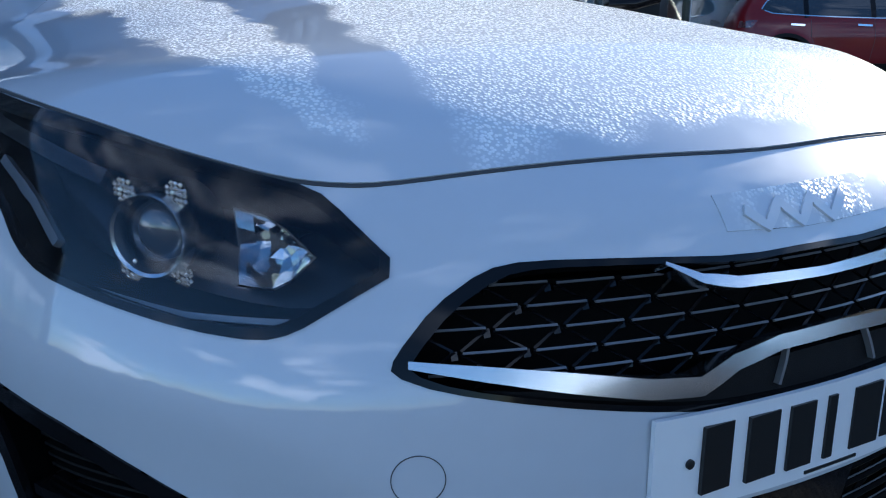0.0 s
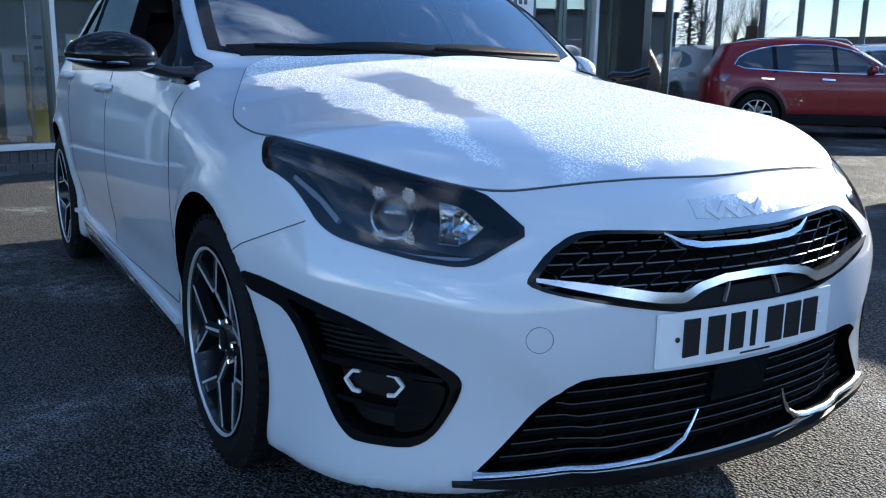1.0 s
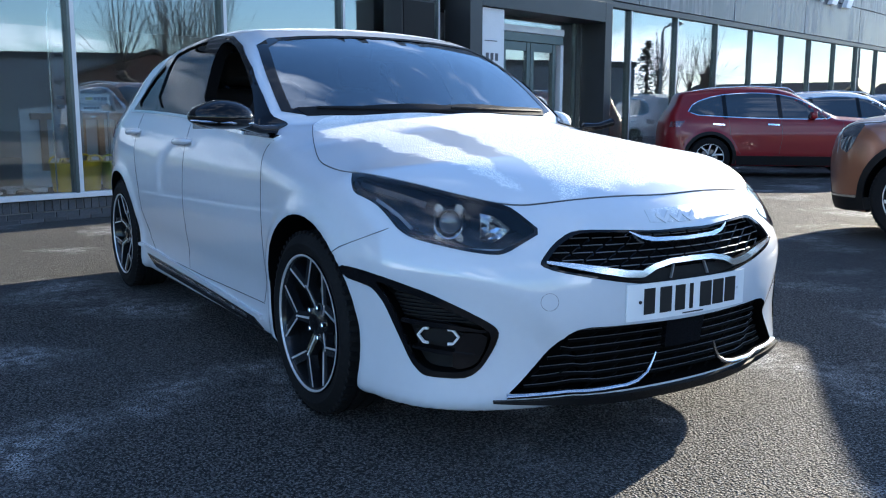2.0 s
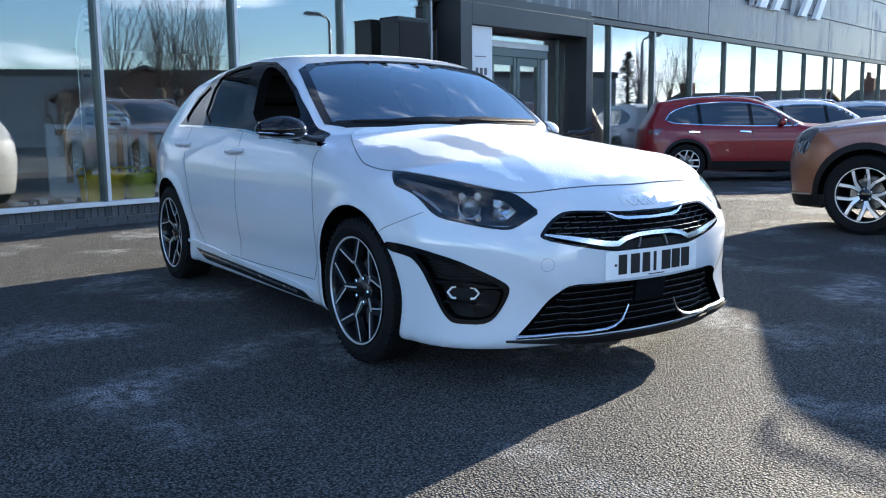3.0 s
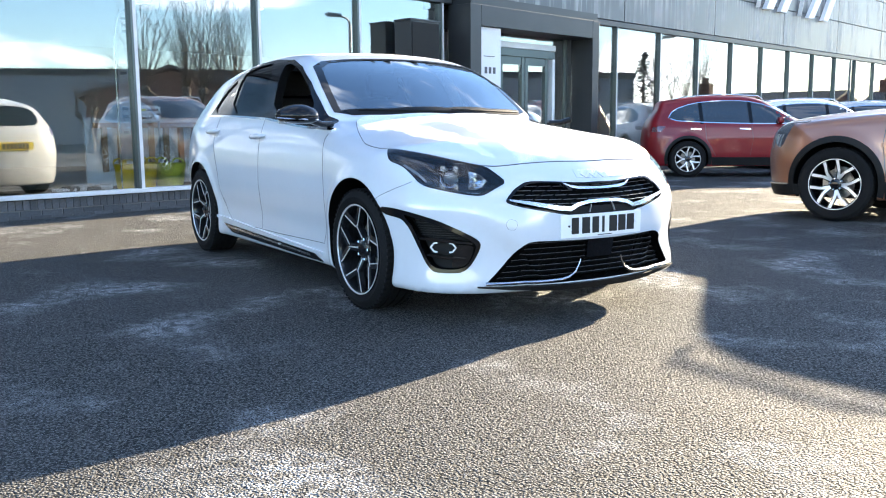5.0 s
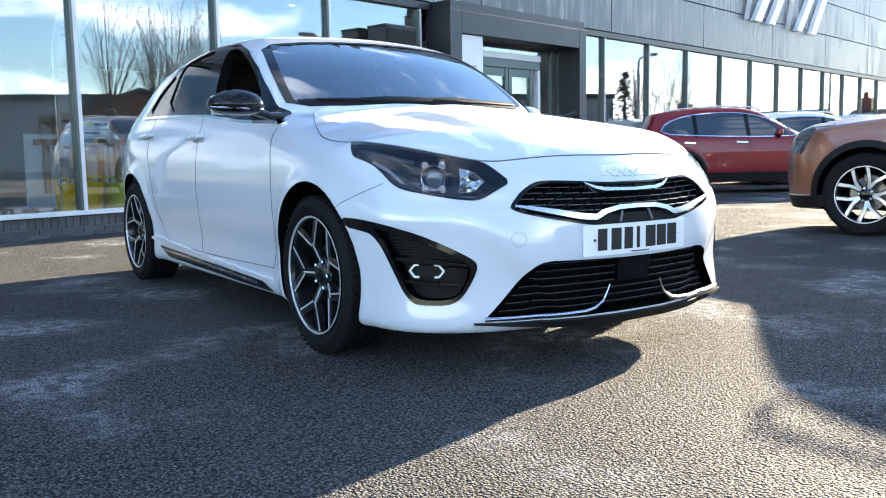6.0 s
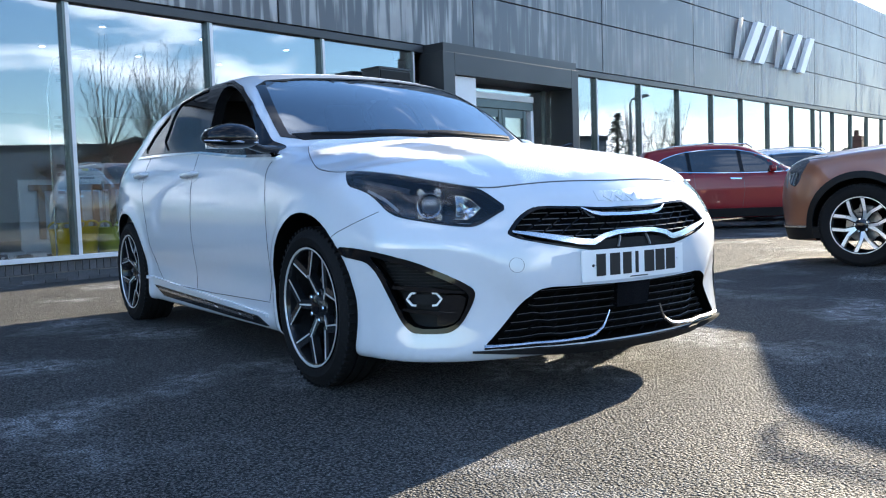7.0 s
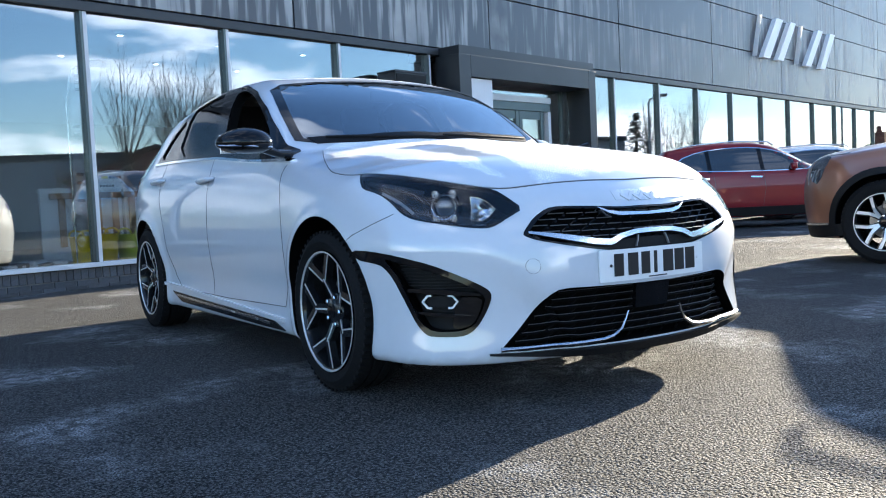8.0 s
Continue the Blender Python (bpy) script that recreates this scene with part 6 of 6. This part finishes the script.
def build_suv(paint, label, m, wheel_spin, bright):
    car = thing("parked_suv", label, "car", "parked cars")
    p, q = skin(suv_skin, (-1.05, -1.05, 0.15), (1.05, 3.75, 1.75), 0.033)
    body = obj("body", p, q, [paint, DARK], car, smooth=True)
    wells = [cut_well(x0, x1, y0, 0.37, 0.405) for y0 in (0, SUV_BASE) for x0, x1 in ((-1.1, -0.62), (0.62, 1.1))]
    carve(body, [cutter(wells)])
    side = View(suv_skin, (1, 0, 0), 1.3)
    corner = View(suv_skin, (1, 1, 0), 1.6)
    front = View(suv_skin, (0, 1, 0), 1.3)
    glaze = View(suv_skin, (0, 1, 0), -0.1)
    pad("windscreen", glaze, rounded(both([(0, 1.15), (0.62, 1.14), (0.60, 1.35), (0.55, 1.53), (0, 1.56)]), 1), TINT, car, 0.003, 0.004, step=0.05)
    pad("grille", front, rounded(both([(0, 0.80), (0.34, 0.80), (0.44, 0.70), (0.32, 0.60), (0, 0.60)]), 1), BLACK_GLOSS, car, 0.004, 0.004, step=0.05)
    pad("lower_grille", front, rounded(both([(0, 0.48), (0.50, 0.48), (0.60, 0.34), (0, 0.32)]), 1), BLACK_MATT, car, 0.004, 0.004, step=0.05)
    for mir in (False, True):
        glassline = flank([(3.10, 1.13), (2.98, 1.34), (2.6, 1.47), (2.1, 1.515), (1.6, 1.505), (1.2, 1.42), (0.85, 1.24), (0.55, 1.06), (1.2, 1.05), (2.2, 1.075)])
        pad("side_glass", side, rounded(glassline, 1), TINT, car, 0.003, 0.004, step=0.06, mirror=mir)
        pad("chrome_line", side, band(dense(rounded(glassline, 1), 0.05, True), 0.016), CHROME, car, 0.006, 0.004, step=0.05, mirror=mir)
        for y0 in (1.48, 2.42):
            pad("door_pillar", side, band(flank([(y0, 1.06), (y0 + 0.05, 1.50)]), 0.07), BLACK_GLOSS, car, 0.006, 0.004, step=0.06, mirror=mir)
            pad("door_handle", side, band(flank([(y0 + 0.02, 0.945), (y0 + 0.22, 0.955)]), 0.028), CHROME, car, 0.026, 0.004, step=0.03, mirror=mir)
        for y0 in (0.44, 1.47, 2.36):
            seam("door_gap", side, flank([(y0, 1.04), (y0 - 0.03, 0.75), (y0 + (0.02 if y0 < 2 else -0.22), 0.42)]), car, 0.006, mirror=mir)
        pad("sill_cladding", side, flank([(2.22, 0.40), (0.45, 0.40), (0.45, 0.24), (2.22, 0.24)]), BLACK_MATT, car, 0.012, 0.004, step=0.06, mirror=mir)
        for y0 in (0, SUV_BASE):
            ring = [(-(y0 + 0.455 * math.cos(a)), 0.37 + 0.455 * math.sin(a)) for a in np.linspace(-0.28, math.pi + 0.28, 26)]
            ring += [(-(y0 + 0.402 * math.cos(a)), 0.37 + 0.402 * math.sin(a)) for a in np.linspace(math.pi + 0.28, -0.28, 26)]
            pad("arch_cladding", side, ring, BLACK_MATT, car, 0.014, 0.006, step=0.04, mirror=mir)
        lamp = pad("headlight", corner, rounded([(-0.28, 0.93), (-0.20, 0.95), (-0.02, 0.90), (-0.06, 0.74), (-0.20, 0.70)], 1), LENS, car, 0.004, 0.004, step=0.04, mirror=mir)
        pad("day_light", corner, band([(-0.36, 0.965), (-0.16, 0.955), (0.02, 0.905), (-0.02, 0.70)], 0.012), GRILLE_EDGE, car, 0.006, 0.004, step=0.04, mirror=mir)
        pad("chin", corner, band([(-0.42, 0.30), (-0.2, 0.29), (0.1, 0.29)], [0.10, 0.12, 0.12]), BLACK_MATT, car, 0.012, 0.004, step=0.05, mirror=mir)
        pad("chin_strip", corner, band([(-0.30, 0.35), (-0.1, 0.345), (0.1, 0.345)], 0.018), SATIN, car, 0.016, 0.004, step=0.05, mirror=mir)
        pad("tail_lamp", side, flank([(3.12, 1.02), (3.38, 1.0), (3.40, 0.90), (3.2, 0.91)]), TAIL, car, 0.004, 0.004, step=0.04, mirror=mir)
        sx = 1 if mir else -1
        tube("roof_rail", [(sx * 0.60, 1.25, 1.53), (sx * 0.61, 1.35, 1.60), (sx * 0.61, 2.0, 1.635), (sx * 0.60, 2.7, 1.60), (sx * 0.59, 3.0, 1.55)], 0.016, SATIN, car)
        bm = bmesh.new()
        add_box(bm, -0.09, 0.09, -0.055, 0.055, -0.06, 0.06, 0.03, Matrix.Translation((sx * 0.93, 0.95, 1.12)))
        mirror = part("door_mirror", bm, paint, car, sharp=60)
        tube("mirror_arm", [(sx * 0.78, 0.95, 1.07), (sx * 0.86, 0.95, 1.09)], 0.025, BLACK_GLOSS, car)
    wheel = make_wheel(0.36, 0.245, 0.235, 5, dark_mat=RIM_DARK, cut_mat=RIM_CUT, twin=bright, slim=1.55, face_k=0.74)
    place_wheels(wheel, car, [((-0.82, 0, 0.36), -1, wheel_spin), ((-0.82, SUV_BASE, 0.36), -1, 0.3), ((0.82, 0, 0.36), 1, wheel_spin), ((0.82, SUV_BASE, 0.36), 1, 0.7)])
    box("underbody", -0.68, 0.68, -0.5, 3.2, 0.21, 0.30, BLACK_MATT, car)
    car.matrix_world = m
    return car


def repaint(car, paint, label):
    car["label"] = label
    for part_ob in car.children:
        if part_ob.name.split(".")[0] in ("body", "door_mirror"):
            part_ob.data = part_ob.data.copy()
            part_ob.data.materials[0] = paint


brown_suv = build_suv(COPPER, "copper brown crossover with black wheel-arch cladding, parked nose outwards", Matrix.Translation((5.72, 1.30, 0)) @ pose(0, 0, 0, 0, 0, -165), 0.2, 0.62)
# the row that stands nose outwards before the showroom
row_turn = pose(0, 0, 0, 0, 0, 47) @ Matrix.Scale(0.90, 4)
red_suv = copy_thing(brown_suv, Matrix.Translation((11.6, 5.85, 0)) @ row_turn)
repaint(red_suv, RED, "dark red sport utility car parked before the showroom")
for k in range(6):
    far = copy_thing(brown_suv, Matrix.Translation((11.6 + 3.6 * (k + 1), 5.85 + 0.88 * (k + 1) - 0.15 * (k % 3), 0)) @ row_turn)
    repaint(far, FROSTED if k % 2 == 0 else SILVER, "pale frosted car parked beyond the dark red one")

# ---- what stands across the road and shows in the glass ----
def build_pollard(x, y, heads, height, spread, shoots, seed, label, trunk_r=0.22):
    """A pollarded tree in winter: trunk, limbs with knobbly heads and a brush of bare upright shoots."""
    rnd = random.Random(seed)
    tree = thing("bare_tree", label, "tree", "bare trees", m=Matrix.Translation((x, y, 0)))
    tips = []
    bm = bmesh.new()
    fork = height * 0.55
    add_tube(bm, [(0, 0, 0), (0.05, 0.02, fork * 0.5), (0, 0, fork)], [trunk_r, trunk_r * 0.8, trunk_r * 0.75], 10)
    for k in range(heads):
        a = 2 * math.pi * k / heads + rnd.uniform(-0.3, 0.3)
        r = spread * rnd.uniform(0.35, 0.6)
        tip = Vector((r * math.cos(a), r * math.sin(a), height * rnd.uniform(0.92, 1.08)))
        add_tube(bm, [(0, 0, fork * 0.9), (tip.x * 0.5, tip.y * 0.5, fork + (tip.z - fork) * 0.4), tuple(tip)], [trunk_r * 0.6, trunk_r * 0.45, trunk_r * 0.5], 8)
        tips.append(tip)
    part("trunk", bm, BARK, tree, sharp=60)
    for tip in tips:
        bm = bmesh.new()
        bmesh.ops.create_icosphere(bm, subdivisions=2, radius=trunk_r * 0.85)
        for v in bm.verts:
            v.co *= rnd.uniform(0.8, 1.25)
        bmesh.ops.translate(bm, vec=tip, verts=bm.verts)
        part("knob", bm, BARK, tree)
    bm = bmesh.new()
    for k in range(shoots):
        tip = rnd.choice(tips)
        a = rnd.uniform(0, 2 * math.pi)
        lean = abs(rnd.gauss(0, 0.50))
        length = spread * rnd.uniform(0.7, 1.25) * (1.15 - 0.4 * lean)
        d = Vector((math.sin(lean) * math.cos(a), math.sin(lean) * math.sin(a), math.cos(lean)))
        pts = [tip + d * length * s + Vector((0, 0, 0.25 * lean * length * s * s)) + Vector((rnd.gauss(0, 0.02), rnd.gauss(0, 0.02), 0)) for s in (0, 0.3, 0.65, 1)]
        add_tube(bm, [tuple(q) for q in pts], [0.015, 0.011, 0.007, 0.003], 4)
        for s in (0.35, 0.55, 0.75):
            if rnd.random() < 0.8:
                b = rnd.uniform(0, 2 * math.pi)
                side = (d + 0.6 * Vector((math.cos(b), math.sin(b), 0.2))).normalized()
                start = pts[1].lerp(pts[3], (s - 0.3) / 0.7)
                add_tube(bm, [tuple(start), tuple(start + side * length * 0.28)], [0.008, 0.003], 3)
    part("crown", bm, TWIG, tree, "brush of bare upright shoots")
    return tree


def build_conifer(x, y, height, width, seed):
    rnd = random.Random(seed)
    tree = thing("conifer", "dark green ragged conifer behind the road", "tree", m=Matrix.Translation((x, y, 0)))
    tube("trunk", [(0, 0, 0), (0, 0, height * 0.9)], [0.16, 0.03], BARK, tree)
    bm = bmesh.new()
    for k in range(900):
        h = rnd.uniform(0.08, 1) ** 0.8
        r = width * (1.05 - h) * rnd.uniform(0.25, 1.0)
        a = rnd.uniform(0, 2 * math.pi)
        c = Vector((r * math.cos(a), r * math.sin(a), height * h - 0.12 * r))
        s = rnd.uniform(0.08, 0.22)
        d = Vector((math.cos(a), math.sin(a), rnd.uniform(-0.5, 0.4))) * s
        w = Vector((-math.sin(a), math.cos(a), rnd.uniform(-0.4, 0.4))) * s * 0.45
        bm.faces.new([bm.verts.new(c - w), bm.verts.new(c + d), bm.verts.new(c + w), bm.verts.new(c - 0.6 * d)])
    part("crown", bm, NEEDLE, tree)


def build_lamp_post(x, y, height, turn):
    post = thing("street_lamp", "grey steel street lamp with a short arm", "street lamp", "street lamps", m=Matrix.Translation((x, y, 0)) @ pose(0, 0, 0, 0, 0, turn))
    tube("pole", [(0, 0, 0), (0, 0, 1.0), (0, 0, height - 0.2), (0.1, 0, height - 0.02), (0.5, 0, height + 0.05)], [0.09, 0.07, 0.05, 0.045, 0.04], GALV, post)
    box("lamp_head", 0.4, 1.0, -0.12, 0.12, height + 0.02, height + 0.12, GALV, post, bevel=0.03)
    box("lamp_glass", 0.46, 0.92, -0.09, 0.09, height - 0.005, height + 0.02, LIGHT_GLASS, post)


def build_house(x, y, turn, w, d, eaves, ridge, label, chimneys=1):
    house = thing("house", label, "house", "houses across the road", m=Matrix.Translation((x, y, 0)) @ pose(0, 0, 0, 0, 0, turn))
    prism("walls", [(-w / 2, 0), (w / 2, 0), (w / 2, eaves), (0, ridge - 0.1), (-w / 2, eaves)], -d / 2, d / 2, HOUSE_BRICK, house)
    for s in (-1, 1):
        prism("roof", [(0, ridge), (s * (w / 2 + 0.3), eaves - 0.2), (s * (w / 2 + 0.3), eaves - 0.05), (0, ridge + 0.15)], -d / 2 - 0.2, d / 2 + 0.2, ROOF_TILE, house)
    for k in range(chimneys):
        yk = (-d / 2 + 0.6) if k == 0 else d / 2 - 0.6
        box("chimney", -0.35, 0.35, yk - 0.4, yk + 0.4, eaves, ridge + 0.9, HOUSE_BRICK, house)
        for s in (-0.17, 0.17):
            lathe("chimney_pot", [(0.11, 0), (0.13, 0.05), (0.10, 0.4)], HOUSE_BRICK, house, n=12, m=Matrix.Translation((s, yk, ridge + 0.9)))
    for s in (-1, 1):
        for yk in (-d / 4, d / 4):
            box("window", s * w / 2 - 0.03, s * w / 2 + 0.03, yk - 0.5, yk + 0.5, eaves * 0.45, eaves * 0.8, TINT, house)
    for xk in (-w / 4, w / 4):
        box("window", xk - 0.45, xk + 0.45, -d / 2 - 0.03, -d / 2 + 0.03, eaves * 0.4, eaves * 0.75, TINT, house)


def build_warehouse():
    m = Matrix.Translation((44.0, -33.0, 0)) @ pose(0, 0, 0, 0, 0, 47)
    shed = thing("warehouse", "long flat-roofed grey warehouse across the road", "warehouse", m=m)
    box("walls", -34, 26, 0, 14, 0, 4.1, SHED, shed)
    box("parapet", -34.1, 26.1, -0.1, 14.1, 4.1, 4.45, ANTHRACITE, shed)
    for k in range(14):
        box("rib", -33 + 4.2 * k, -32.8 + 4.2 * k, -0.06, 0.0, 0, 4.1, ANTHRACITE, shed)
    for k in range(4):
        box("loading_door", -26 + 12 * k, -22 + 12 * k, -0.09, -0.02, 0, 3.3, GALV, shed)


build_pollard(14.6, -8.0, 5, 2.2, 2.9, 210, 3, "pollarded bare tree with a brush of upright shoots", 0.2)
build_pollard(14.9, -14.0, 3, 1.6, 0.85, 60, 7, "small forked pollard with stubby bare shoots", 0.14)
build_pollard(30.7, -0.4, 5, 2.6, 2.6, 110, 9, "bare tree seen between the cars and houses", 0.2)
build_pollard(37.0, 2.6, 6, 2.0, 2.4, 130, 11, "low spreading bare tree by the road", 0.2)
build_conifer(33.5, 1.8, 4.3, 1.5, 2)
build_lamp_post(19.3, -4.9, 4.9, 200)
build_lamp_post(29.8, 3.5, 4.5, 120)
build_lamp_post(46.0, 9.5, 6.0, 150)
build_house(23.0, -18.6, 40, 7.0, 10.0, 2.4, 3.5, "low brown brick gabled building", 0)
build_house(56.0, 3.5, 10, 8.0, 10.0, 2.0, 2.9, "brick house with chimney and tiled roof")
build_house(58.0, 15.0, 10, 8.0, 10.0, 2.0, 2.9, "brick house with chimney and tiled roof", 2)
build_warehouse()
build_bricks()
